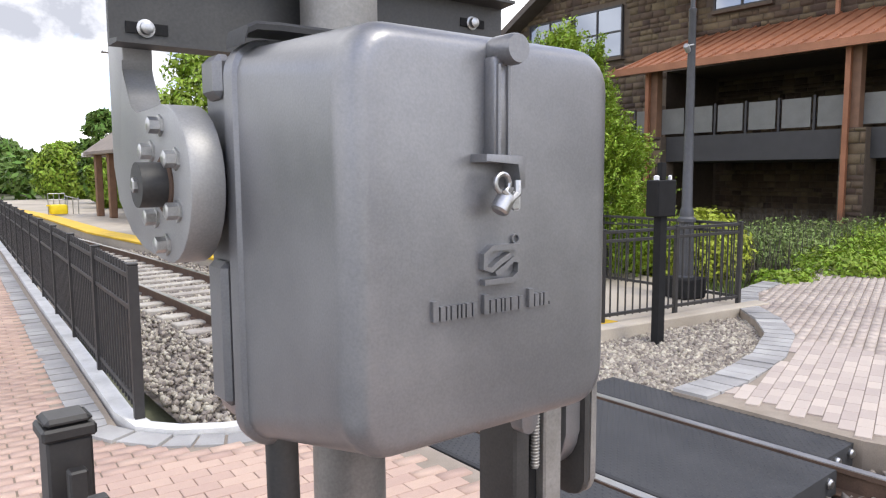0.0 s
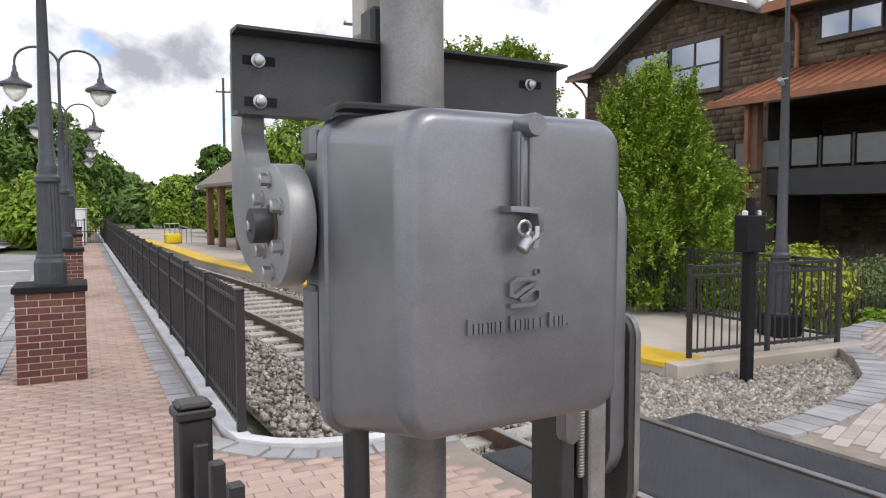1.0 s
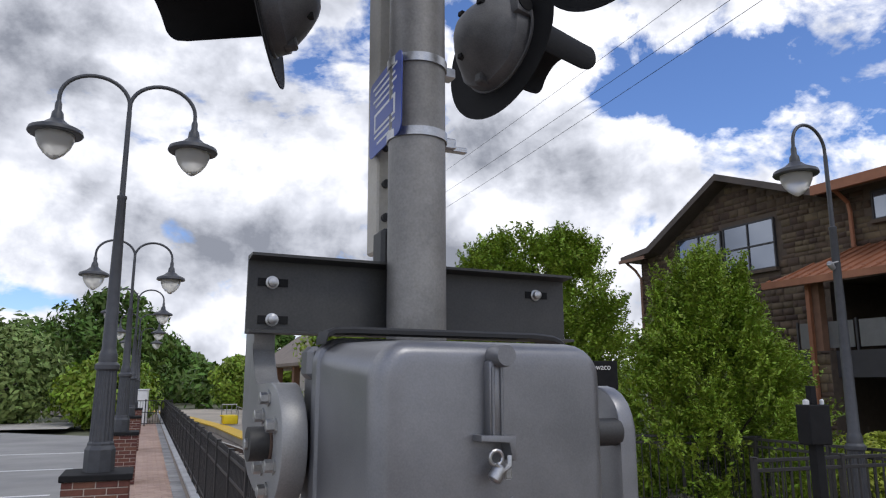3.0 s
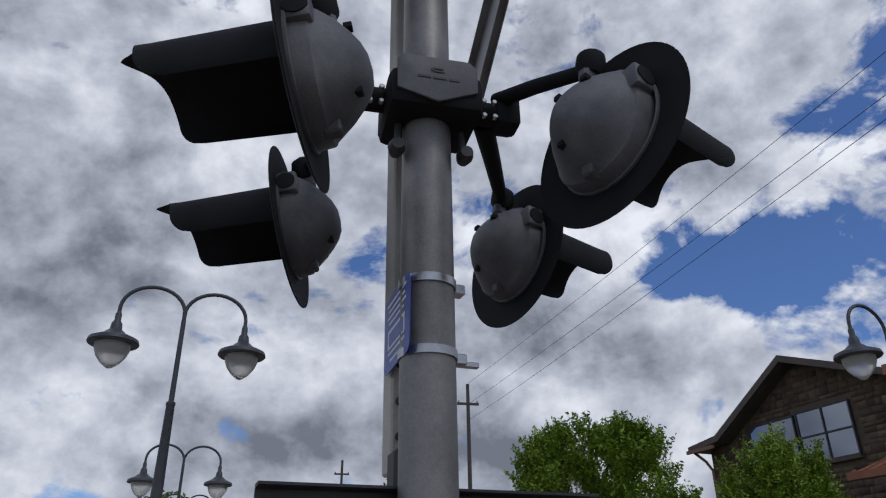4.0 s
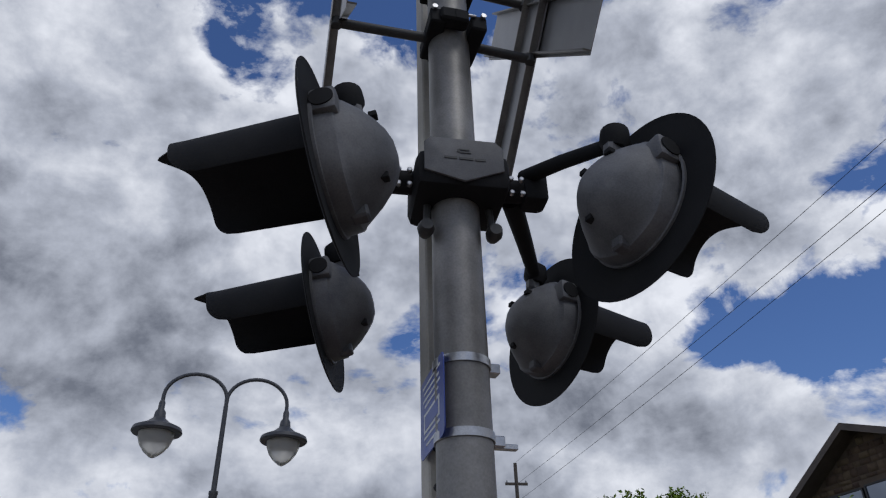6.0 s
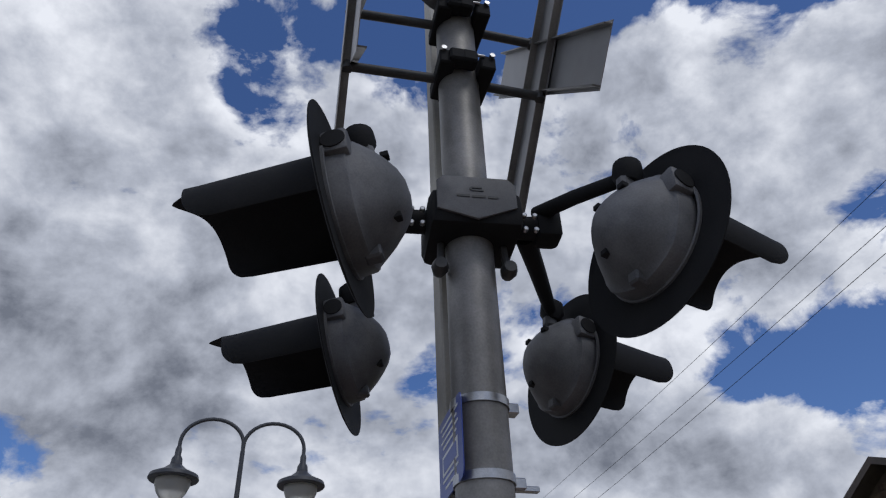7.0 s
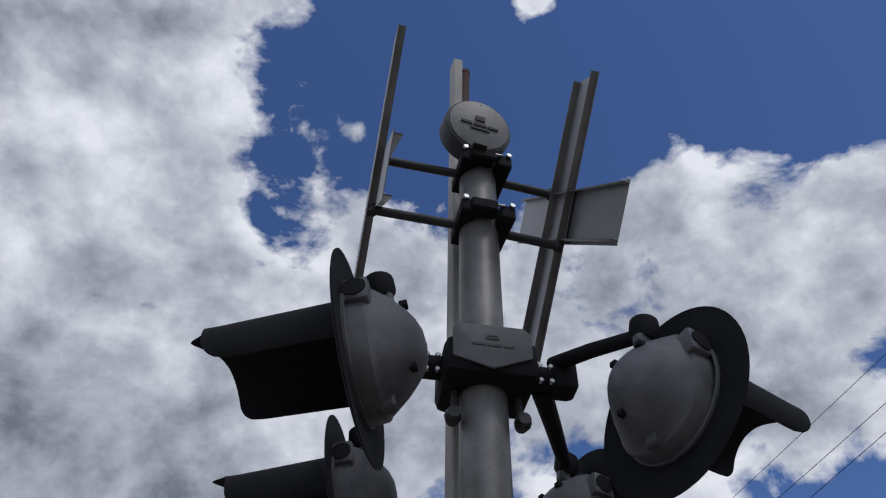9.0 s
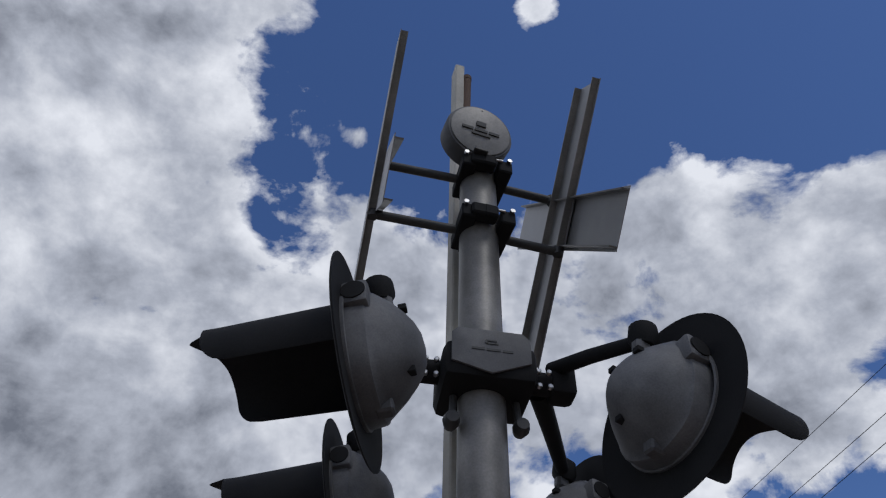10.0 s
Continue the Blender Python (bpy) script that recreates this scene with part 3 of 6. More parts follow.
# gate mechanism: case, cover and gasket
gate = empty("gate_mechanism", MAST, "grey cast aluminium gate mechanism case bolted to the mast", "gate mechanism")


def cover_ring(y, x0, x1, z0, z1, r, seg=6):
    return [(x, y, z) for x, z in round_rect(x0, x1, z0, z1, r, seg)]


bm = BM()
rings = [cover_ring(-0.235, -0.335, 0.20, 1.245, 1.885, 0.055), cover_ring(-0.26, -0.335, 0.20, 1.245, 1.885, 0.055), cover_ring(-0.266, -0.334, 0.197, 1.248, 1.884, 0.054), cover_ring(-0.272, -0.328, 0.187, 1.257, 1.876, 0.05), cover_ring(-0.285, -0.327, 0.182, 1.262, 1.874, 0.05), cover_ring(-0.545, -0.327, 0.139, 1.315, 1.865, 0.066)]
for k in range(9):
    a = k / 8 * math.pi / 2
    d, q = 0.03 * (1 - math.cos(a)), 0.045 * math.sin(a)
    rings.append(cover_ring(-0.555 - q, -0.328 + d, 0.135 - d, 1.318 + d, 1.865 - d, 0.05 + 0.02 * (1 - a)))
rings.append(cover_ring(-0.601, -0.285, 0.092, 1.361, 1.822, 0.03))
ring_loft(bm, rings)
part("cover", bm, CAST, gate, "dull silver cast cover with worn paint")
bm = BM()
flap = [(-0.327, 1.874), (-0.322, 1.888), (-0.308, 1.895), (-0.27, 1.897), (0.17, 1.897), (0.22, 1.893), (0.24, 1.886), (0.252, 1.876)]
ring_loft(bm, [[(x, y, z) for y, z in ((-0.305, z0 - 0.004), (-0.23, z0 - 0.004), (-0.23, z0 + 0.009), (-0.30, z0 + 0.009), (-0.306, z0 + 0.004))] for x, z0 in flap])
part("gasket", bm, GASKET, gate, "black rubber gasket round the cover")
bm = BM()
ring_loft(bm, [cover_ring(y, -0.32, 0.19, 1.25, 1.875, 0.06) for y in (-0.2, -0.12)])
part("back_case", bm, CAST, gate)
bm = BM()
slab(bm, -0.14, 0.14, -0.12, -0.05, 1.35, 1.85, 0.01)
for z in (1.42, 1.78):
    turned(bm, [(0.079, z - 0.04), (0.10, z - 0.04), (0.10, z + 0.04), (0.079, z + 0.04)], 32, close=False)
part("mast_clamp", bm, CAST, gate)
# hasp, latch ledge and padlock
bm = BM()
slab(bm, -0.128, -0.098, -0.622, -0.598, 1.70, 1.83, 0.006, 2)
slab(bm, -0.124, -0.119, -0.627, -0.615, 1.70, 1.82, 0.002)
slab(bm, -0.107, -0.102, -0.627, -0.615, 1.70, 1.82, 0.002)
turned(bm, [(0.018, -0.024), (0.02, -0.016), (0.02, 0.016), (0.018, 0.024)], 20, pose(-0.104, -0.618, 1.838, 90, 0, 0))
part("hasp", bm, CAST, gate, "cast hinged hasp arm")
bm = BM()
extrude_outline(bm, [(-0.150, 1.705), (-0.083, 1.703), (-0.083, 1.662), (-0.091, 1.662), (-0.095, 1.693), (-0.150, 1.695)], "y", -0.633, -0.6, 0.001)
part("latch_ledge", bm, CAST, gate)
bm = BM()
tube(bm, [(-0.097 + 0.012 * math.cos(q), -0.634, 1.664 + 0.012 * math.sin(q)) for q in [radians(d) for d in range(0, 361, 30)]], 0.0035, 8)
tube(bm, [(-0.098, -0.636, 1.655), (-0.088, -0.64, 1.643), (-0.074, -0.638, 1.65), (-0.072, -0.636, 1.667)], 0.005, 8)
turned(bm, [(0.009, -0.014), (0.0125, -0.011), (0.0125, 0.011), (0.009, 0.014)], 16, pose(-0.094, -0.632, 1.638, 0, 35, 0))
slab(bm, -0.082, -0.068, -0.638, -0.634, 1.628, 1.655, 0.003)
bmesh.ops.translate(bm, vec=(-0.024, 0.004, 0.004), verts=bm.verts)
part("padlock", bm, ZINC, gate, "bright zinc padlock and shackle")
# raised lettering and emblem on the cover
def lettering(body, size, x, y, z, depth, mat, parent, name, rz=0.0, rx=90.0, width=None):
    cu = bpy.data.curves.new(name, "FONT")
    cu.body, cu.size, cu.extrude, cu.align_x = body, size, depth, "LEFT"
    cu.bevel_depth = 0.0
    tmp = bpy.data.objects.new(name, cu)
    me = bpy.data.meshes.new_from_object(tmp)
    bpy.data.objects.remove(tmp)
    if width:
        xs = [v.co.x for v in me.vertices]
        k = width / (max(xs) - min(xs))
        for v in me.vertices:
            v.co.x *= k
    me.materials.clear()
    me.materials.append(mat)
    ob = new(name, me)
    ob.parent = parent
    ob.matrix_basis = pose(x, y, z, rx, 0, rz)
    return ob


x = -0.216
for word in ((0.011, 0.010, 0.007, 0.010, 0.006, 0.007, 0.010, 0.009), (0.011, 0.010, 0.009, 0.006, 0.010, 0.014, 0.009), (0.011, 0.010, 0.007, 0.010, 0.003)):
    for k, wd in enumerate(word):
        bm = BM()
        h = 0.026 if k == 0 else (0.004 if wd < 0.005 else 0.018)
        slab(bm, x, x + wd - 0.0022, -0.607, -0.598, 1.494, 1.494 + h)
        part("raised_bar", bm, CAST, gate, smooth=False)
        x += wd + 0.0006
    x += 0.0095
bm = BM()
def band_path(pts, w, y0, y1):
    pts = [Vector(p) for p in pts]
    rings = []
    for i, p in enumerate(pts):
        t = (pts[min(i + 1, len(pts) - 1)] - pts[max(i - 1, 0)]).normalized()
        n = Vector((-t.y, t.x)) * w / 2
        rings.append([(p.x + n.x, y0, p.y + n.y), (p.x - n.x, y0, p.y - n.y), (p.x - n.x, y1, p.y - n.y), (p.x + n.x, y1, p.y + n.y)])
    ring_loft(bm, rings)


cx, cz = -0.102, 1.559
band_path([(cx - 0.032, cz - 0.022), (cx + 0.018, cz - 0.022), (cx + 0.03, cz - 0.014), (cx + 0.031, cz + 0.002), (cx + 0.02, cz + 0.006), (cx + 0.004, cz - 0.004), (cx - 0.012, cz - 0.012)], 0.0075, -0.611, -0.598)
band_path([(cx + 0.03, cz + 0.023), (cx - 0.018, cz + 0.023), (cx - 0.03, cz + 0.015), (cx - 0.031, cz - 0.003), (cx - 0.02, cz - 0.006), (cx - 0.004, cz + 0.004), (cx + 0.014, cz + 0.012)], 0.0075, -0.611, -0.598)
band_path([(cx + 0.028 + 0.006 * math.cos(radians(a)), cz + 0.033 + 0.006 * math.sin(radians(a))) for a in range(0, 361, 30)], 0.002, -0.606, -0.598)
part("emblem", bm, CAST, gate, "raised cast emblem")
# shaft, hubs and counterweight arms
bm = BM()
rod(bm, (-0.44, -0.125, 1.665), (0.53, -0.125, 1.665), 0.036, seg=24)
turned(bm, [(0.06, 0), (0.075, 0.01), (0.075, 0.03), (0.05, 0.04)], 24, pose(-0.36, -0.125, 1.665, 0, 90, 0))
part("main_shaft", bm, DARKSTEEL, gate)
def arm_outline(sgn=1):
    pts = [(0.21, 2.08), (0.21, 1.70)]
    c, r = (-0.125, 1.665), 0.128
    pts += [(0.18, 1.63), (0.10, 1.575), (0.02, 1.553)]
    pts += [(c[0] + r * math.cos(a), c[1] + r * math.sin(a)) for a in [radians(d) for d in range(-75, -271, -13)]]
    pts += [(-0.06, 1.79), (0.02, 1.785), (0.06, 1.80), (0.10, 1.86), (0.112, 1.875), (0.102, 1.89), (0.102, 2.08)]
    return pts


bm = BM()
extrude_outline(bm, arm_outline(), "x", -0.396, -0.342, 0.004)
part("counterweight_arm", bm, ARMCAST, gate, "thick cast arm with bolted hub")
bm = BM()
extrude_outline(bm, round_rect(-0.15, 0.16, 0.93, 1.785, 0.11), "x", 0.525, 0.575, 0.006)
part("counterweight_arm", bm, CAST, gate, "long cast arm plate with rounded top")
for z, y in ((1.76, -0.115), (1.705, -0.19), (1.72, -0.06), (1.625, -0.19), (1.61, -0.07), (1.568, -0.125)):
    bm = BM()
    turned(bm, [(0.018, 0.0), (0.018, 0.004), (0.0135, 0.0045), (0.0135, 0.02), (0.009, 0.022)], 6, pose(-0.396, y, z, 0, -90, 0))
    part("hub_bolt", bm, ZINC, gate, "zinc hub bolt with washer")
bm = BM()
turned(bm, [(0.034, 0.0), (0.034, 0.005), (0.026, 0.006), (0.026, 0.028), (0.012, 0.029), (0.012, 0.05), (0.009, 0.052)], 6, pose(-0.396, -0.125, 1.665, 0, -90, 0))
part("shaft_nut", bm, ZINC, gate)
bm = BM()
turned(bm, [(0.046, 0.0), (0.046, 0.004), (0.03, 0.006)], 24, pose(-0.395, -0.125, 1.665, 0, -90, 0))
part("bearing_ring", bm, RAIL, gate, "rust-brown bearing ring")
# channel that joins the arms behind the pole
bm = BM()
x0, x1, z0, z1 = -0.42, 0.52, 1.912, 2.108
extrude_outline(bm, [(0.035, z0), (0.098, z0), (0.098, z1), (0.035, z1), (0.035, z1 - 0.007), (0.086, z1 - 0.012), (0.086, z0 + 0.012), (0.035, z0 + 0.007)], "x", x0, x1)
part("channel", bm, DARKSTEEL, gate, "dark steel channel joining the two arms")
for x, z in ((-0.36, 2.042), (-0.357, 1.948), (0.42, 2.05)):
    bm = BM()
    turned(bm, [(0.0165, 0), (0.0165, 0.004), (0.012, 0.005), (0.012, 0.017), (0.008, 0.019)], 16, pose(x, 0.086, z, 90, 0, 0))
    part("channel_bolt", bm, ZINC, gate, "bright channel bolt")
for x, z in ((-0.36, 2.042), (-0.357, 1.948), (0.42, 2.05)):
    bm = BM()
    slab(bm, x - 0.035, x + 0.04, 0.083, 0.0855, z - 0.010, z + 0.010)
    part("slot", bm, BLACKPAINT, gate)
# gate arm folded upright behind the pole
bm = BM()
slab(bm, -0.052, 0.0, 0.17, 0.26, 0.0, 3.4, 0.006, m=pose(0, 0, 2.16, 0, -0.42, 0))
part("gate_arm", bm, WHITEBOARD, gate, "weathered white gate arm board standing upright")
bm = BM()
rod(bm, (-0.012, 0.185, 5.05), (-0.006, 0.185, 5.44), 0.024, seg=14)
turned(bm, [(0.026, 0), (0.026, 0.03), (0.015, 0.042)], 14, pose(-0.006, 0.185, 5.43))
part("arm_lamp", bm, RAIL, gate, "rust-brown lamp at the arm tip")
bm = BM()
slab(bm, -0.055, 0.0, 0.12, 0.2, 2.1, 2.22, 0.01)
part("arm_bracket", bm, DARKSTEEL, gate)
for z in (2.26, 2.36, 2.47):
    bm = BM()
    turned(bm, [(0.012, -0.012), (0.012, 0.012)], 10, pose(-0.03, 0.165, z, 90, 0, 0))
    part("arm_bolt", bm, DARKSTEEL, gate)
# legs and slotted guard below
bm = BM()
tube(bm, [(-0.265, -0.25, 1.27), (-0.262, -0.25, 1.0), (-0.25, -0.24, 0.3), (-0.24, -0.22, 0.0)], 0.027, 14)
part("conduit", bm, DARKSTEEL, gate, "dark conduit running down from the case")
bm = BM()
slab(bm, 0.345, 0.395, -0.16, -0.03, 0.0, 1.30, 0.006)
slab(bm, 0.395, 0.50, -0.05, -0.03, 0.0, 1.30, 0.006)
part("support_leg", bm, DARKSTEEL, gate, "dark steel angle leg below the case")
bm = BM()
slab(bm, 0.452, 0.512, -0.15, -0.10, 0.12, 1.31, 0.005)
turned(bm, [(0.009, 0), (0.009, 0.006)], 12, pose(0.475, -0.15, 1.22, 90, 0, 0))
part("guard_plate", bm, STEEL, gate, "flat grey guard plate below the case")
bm = BM()
extrude_outline(bm, round_rect(0.325, 0.372, 1.10, 1.33, 0.02), "y", -0.205, -0.165, 0.004)
part("stop_block", bm, CAST, gate, "rounded cast stop block")
# black slab put in for the shade between leg and guard plate
bm = BM()
slab(bm, 0.398, 0.449, -0.125, -0.10, 0.12, 1.30)
part("slot_shade", bm, BLACKPAINT, gate, smooth=False)
bm = BM()
rod(bm, (0.428, -0.14, 0.98), (0.428, -0.14, 1.30), 0.010)
for i in range(38):
    turned(bm, [(0.0105, 0), (0.0125, 0.002), (0.0105, 0.004)], 12, pose(0.428, -0.14, 0.985 + i * 0.008))
part("threaded_rod", bm, STEEL, gate)
for x0, x1 in ((0.582, 0.60), (0.606, 0.625)):
    bm = BM()
    extrude_outline(bm, round_rect(-0.16, 0.08, 0.86, 1.40, 0.05), "x", x0, x1, 0.006)
    part("counterweight", bm, DARKSTEEL if x0 < 0.6 else STEEL, gate, "heavy counterweight plate")
bm = BM()
slab(bm, -0.335, -0.30, -0.2, -0.13, 1.30, 1.54, 0.01)
part("side_lug", bm, CAST, gate)
bm = BM()
slab(bm, -0.335, -0.30, -0.2, -0.13, 1.80, 1.87, 0.012)
part("side_lug", bm, CAST, gate)

# bell on top
bell = empty("crossing_bell", MAST @ pose(-0.045, -0.13, 4.475, 0, 0, 4), "round grey electronic crossing bell on the mast top", "bell")
bm = BM()
turned(bm, [(0.07, 0.10), (0.15, 0.08), (0.152, 0.0), (0.145, -0.012), (0.13, -0.014)], 40, pose(0, 0, 0, -80, 0, 0))
part("gong", bm, GREYPAINT, bell)
bm = BM()
turned(bm, [(0.136, -0.010), (0.136, -0.018), (0.13, -0.02)], 36, pose(0, 0, 0, -80, 0, 0))
part("face_plate", bm, STEEL, bell)
bm = BM()
for x0, x1, z in ((-0.085, -0.035, -0.012), (-0.028, 0.03, -0.012), (0.037, 0.085, -0.012), (-0.04, 0.045, -0.034)):
    slab(bm, x0, x1, -0.026, -0.015, z, z + 0.013, m=pose(0, 0, 0, 10, 0, 0))
slab(bm, -0.022, 0.022, -0.026, -0.015, 0.02, 0.045, m=pose(0, 0, 0, 10, 0, 0))
part("raised_marks", bm, DARKSTEEL, bell)
bm = BM()
tube(bm, [(0.0, -0.02, 0.10), (0.0, -0.035, 0.115), (0.0, -0.02, 0.135), (0.0, 0.0, 0.13)], 0.008, 8)
part("lifting_eye", bm, DARKSTEEL, bell)
bm = BM()
slab(bm, -0.03, 0.03, -0.03, 0.0, -0.16, -0.145, 0.003)
part("hasp", bm, DARKSTEEL, bell)
bm = BM()
turned(bm, [(0.06, -0.15), (0.06, 0.0), (0.05, 0.02)], 20, pose(0.03, 0.12, 0))
part("neck", bm, STEEL, bell)

# crossbucks
def crossbuck(x, sgn, turn):
    t = empty("crossbuck_sign", MAST @ pose(0, 0, 0, 0, 0, turn) @ pose(x, -0.02, 4.14), "aluminium crossbuck sign seen from behind and below", "crossbuck", "crossbucks")
    for k, ang in enumerate((45, -45)):
        bm = BM()
        slab(bm, -0.0015, 0.0015, -0.115, 0.115, -0.60, 0.60, m=pose((0.03 if sgn < 0 else 0.012) * k, 0, 0, ang, 0, 0))
        ob = part("blade", bm, SIGNBACK, t, smooth=False)
        bm = BM()
        for w in (-0.1, 0.1):
            slab(bm, -sgn * 0.03, 0, w - 0.003, w + 0.003, -0.60, 0.60, m=pose((0.03 if sgn < 0 else 0.012) * k, 0, 0, ang, 0, 0))
        part("stiffener", bm, STEEL, t, smooth=False)
    for z in (0.16, -0.16):
        bm = BM()
        rod(bm, (-sgn * 0.02, 0.02, z), (-sgn * (abs(x) - 0.1), 0.02, z), 0.019)
        turned(bm, [(0.02, -0.02), (0.024, 0), (0.02, 0.02)], 10, pose(-sgn * 0.02, 0.02, z))
        part("support_arm", bm, DARKSTEEL, t)
        bm = BM()
        for yy in (-0.09, 0.09):
            slab(bm, -sgn * (abs(x) - 0.02) - 0.05, -sgn * (abs(x) - 0.02) + 0.01, yy - 0.03, yy + 0.03, z - 0.03, z + 0.03, 0.008)
        slab(bm, -sgn * (abs(x) - 0.075) - 0.03, -sgn * (abs(x) - 0.075) + 0.03, -0.10, 0.10, z - 0.035, z + 0.035, 0.006)
        part("clamp", bm, BLACKPAINT, t)
        bm = BM()
        rod(bm, (-sgn * (abs(x) - 0.06), -0.105, z + 0.02), (-sgn * (abs(x) + 0.03), -0.1, z + 0.02), 0.006)
        turned(bm, [(0.011, 0), (0.011, 0.012)], 6, pose(-sgn * (abs(x) - 0.09), -0.10, z + 0.03, 90, 0, 0))
        part("clamp_bolt", bm, ZINC, t)
    return t


crossbuck(-0.455, -1, -3)
crossbuck(0.345, 1, 0)

# flashing lights on their junction box
LIGHTS = pose(1.361, -6.07, 0, 0, 0, 2)
junction = empty("light_crossarm", LIGHTS, "dark cast junction box carrying the light arms on the mast", "crossarm")
bm = BM()
extrude_outline(bm, [(-0.128, 3.345), (-0.11, 3.365), (0.10, 3.365), (0.125, 3.34), (0.125, 3.25), (0.0, 3.20), (-0.128, 3.235)], "y", -0.155, -0.145, 0.003)
part("cover_plate", bm, GREYPAINT, junction)
for x0, x1, z0, z1 in ((-0.02, 0.015, 3.318, 3.323), (-0.024, -0.016, 3.31, 3.32), (-0.016, 0.02, 3.307, 3.311), (-0.066, -0.025, 3.282, 3.29), (-0.018, 0.026, 3.281, 3.289), (0.033, 0.066, 3.28, 3.288)):
    bm = BM()
    slab(bm, x0, x1, -0.1575, -0.155, z0, z1)
    part("raised_bar", bm, DARKSTEEL, junction, smooth=False)
bm = BM()
slab(bm, -0.15, 0.15, -0.145, 0.12, 3.19, 3.33, 0.03, 2)
rod(bm, (-0.25, -0.02, 3.275), (0.25, -0.02, 3.275), 0.04, seg=16)
for x in (-0.26, 0.26):
    slab(bm, x - 0.05, x + 0.04, -0.07, 0.03, 3.22, 3.35, 0.025, 2)
part("junction_box", bm, BLACKPAINT, junction)
for x in (-0.165, -0.2, 0.165, 0.2):
    for z in (3.28, 3.225):
        bm = BM()
        turned(bm, [(0.009, 0), (0.009, 0.012), (0.006, 0.014)], 8, pose(x, -0.075, z, 90, 0, 0))
        part("bolt", bm, ZINC, junction)
for x in (-0.1, 0.1):
    bm = BM()
    tube(bm, [(x, -0.02, 3.2), (x * 1.05, -0.03, 3.1)], 0.012)
    turned(bm, [(0.02, -0.03), (0.028, 0), (0.02, 0.03)], 10, pose(x * 1.08, -0.04, 3.09, 90, 0, 0))
    part("u_bolt", bm, DARKSTEEL, junction)


LZ = 2.99


def flasher(x, y, sgn, tilt, dip):
    """A flashing light unit facing along sgn * x: background disc, housing, hood, lens and cable arm."""
    t = empty("flashing_light", LIGHTS @ pose(x, y, LZ, 0, dip, tilt + (0 if sgn > 0 else 180)), "grey cast flashing light unit, black round disc and hood", "signal light", "flashing lights")
    bm = BM()
    turned(bm, [(0.02, 0.012), (0.268, 0.0), (0.279, -0.004), (0.28, -0.008), (0.268, -0.006), (0.02, 0.004)], 56, pose(0, 0, 0, 0, 90, 0))
    part("background_disc", bm, BLACKPAINT, t)
    bm = BM()
    rings = []
    for xx, r, sq in ((0.0, 0.172, 0.0), (-0.052, 0.168, 0.0), (-0.056, 0.166, 0.0), (-0.059, 0.160, 0.0), (-0.075, 0.150, 0.002), (-0.11, 0.124, 0.002), (-0.14, 0.094, 0.0), (-0.162, 0.066, -0.003), (-0.175, 0.038, -0.006), (-0.179, 0.004, -0.008)):
        ring = []
        for i in range(32):
            a = 2 * math.pi * i / 32
            rr = r * (1 + 0.05 * math.cos(2 * a) - 0.02 * math.cos(4 * a) + 0.012 * math.cos(8 * a))
            ring.append((xx, rr * math.sin(a), rr * math.cos(a) + sq))
        rings.append(ring)
    ring_loft(bm, rings)
    part("housing", bm, GREYPAINT, t)
    bm = BM()
    turned(bm, [(0.176, -0.012), (0.182, -0.010), (0.182, 0.0), (0.176, 0.004)], 40, pose(0.0, 0, 0, 0, 90, 0), close=False)
    part("door_rim", bm, GREYPAINT, t)
    for side in (-1, 1):
        bm = BM()
        slab(bm, -0.036, 0.034, -0.034 if side > 0 else -0.052, 0.052 if side > 0 else 0.034, -0.042, 0.042, 0.012, 2, m=pose(-0.034, side * 0.114, 0.075, side * 8, 0, 0))
        part("port_rim", bm, GREYPAINT, t)
        bm = BM()
        rod(bm, (0, 0, 0), (0, 0, 0.004), 0.031, seg=20)
        bmesh.ops.transform(bm, matrix=pose(-0.034, side * 0.114, 0.075, side * 8, 0, 0) @ pose(0, side * 0.0515, 0, -side * 90, 0, 0), verts=bm.verts)
        part("sighting_port", bm, BLACKPAINT, t)
    bm = BM()
    slab(bm, -0.085, -0.04, -0.02, 0.02, -0.178, -0.14, 0.006)
    part("latch_lug", bm, GREYPAINT, t)
    bm = BM()
    slab(bm, -0.11, -0.06, -0.02, 0.02, 0.14, 0.19, 0.01)
    part("hinge_lug", bm, GREYPAINT, t)
    for yy, zz in ((-0.05, 0.09), (0.055, 0.09), (0.03, -0.09)):
        bm = BM()
        slab(bm, -0.15, -0.128, yy - 0.012, yy + 0.012, zz - 0.009, zz + 0.009, 0.002)
        part("small_lug", bm, BLACKPAINT, t)
    # hood: an open half tube that droops forward, longer at the top
    bm = BM()
    n, k = 56, 10
    outer, inner = [], []
    for i in range(n + 1):
        a = radians(-108 + 216 * i / n)
        deg = abs(math.degrees(a))
        reach = 0.360 - 0.0003 * max(0.0, deg - 30) + 0.08 * math.exp(-(deg / 17) ** 1.5)
        if deg > 82:
            reach -= 0.06 * (1 - math.sqrt(max(0.0, 1 - ((deg - 82) / 26) ** 2)))
        ro, ri = [], []
        for j in range(k + 1):
            f = j / k
            xx = 0.006 + reach * f
            drop = 0.012 * f + 0.022 * max(0.0, (xx - 0.32) / 0.14) ** 2
            flare = 1.03 - 0.07 * f
            for r, lst in ((0.140 * flare, ro), (0.137 * flare, ri)):
                lst.append(bm.verts.new((xx, 1.06 * r * math.sin(a), r * math.cos(a) + drop)))
        outer.append(ro)
        inner.append(ri)
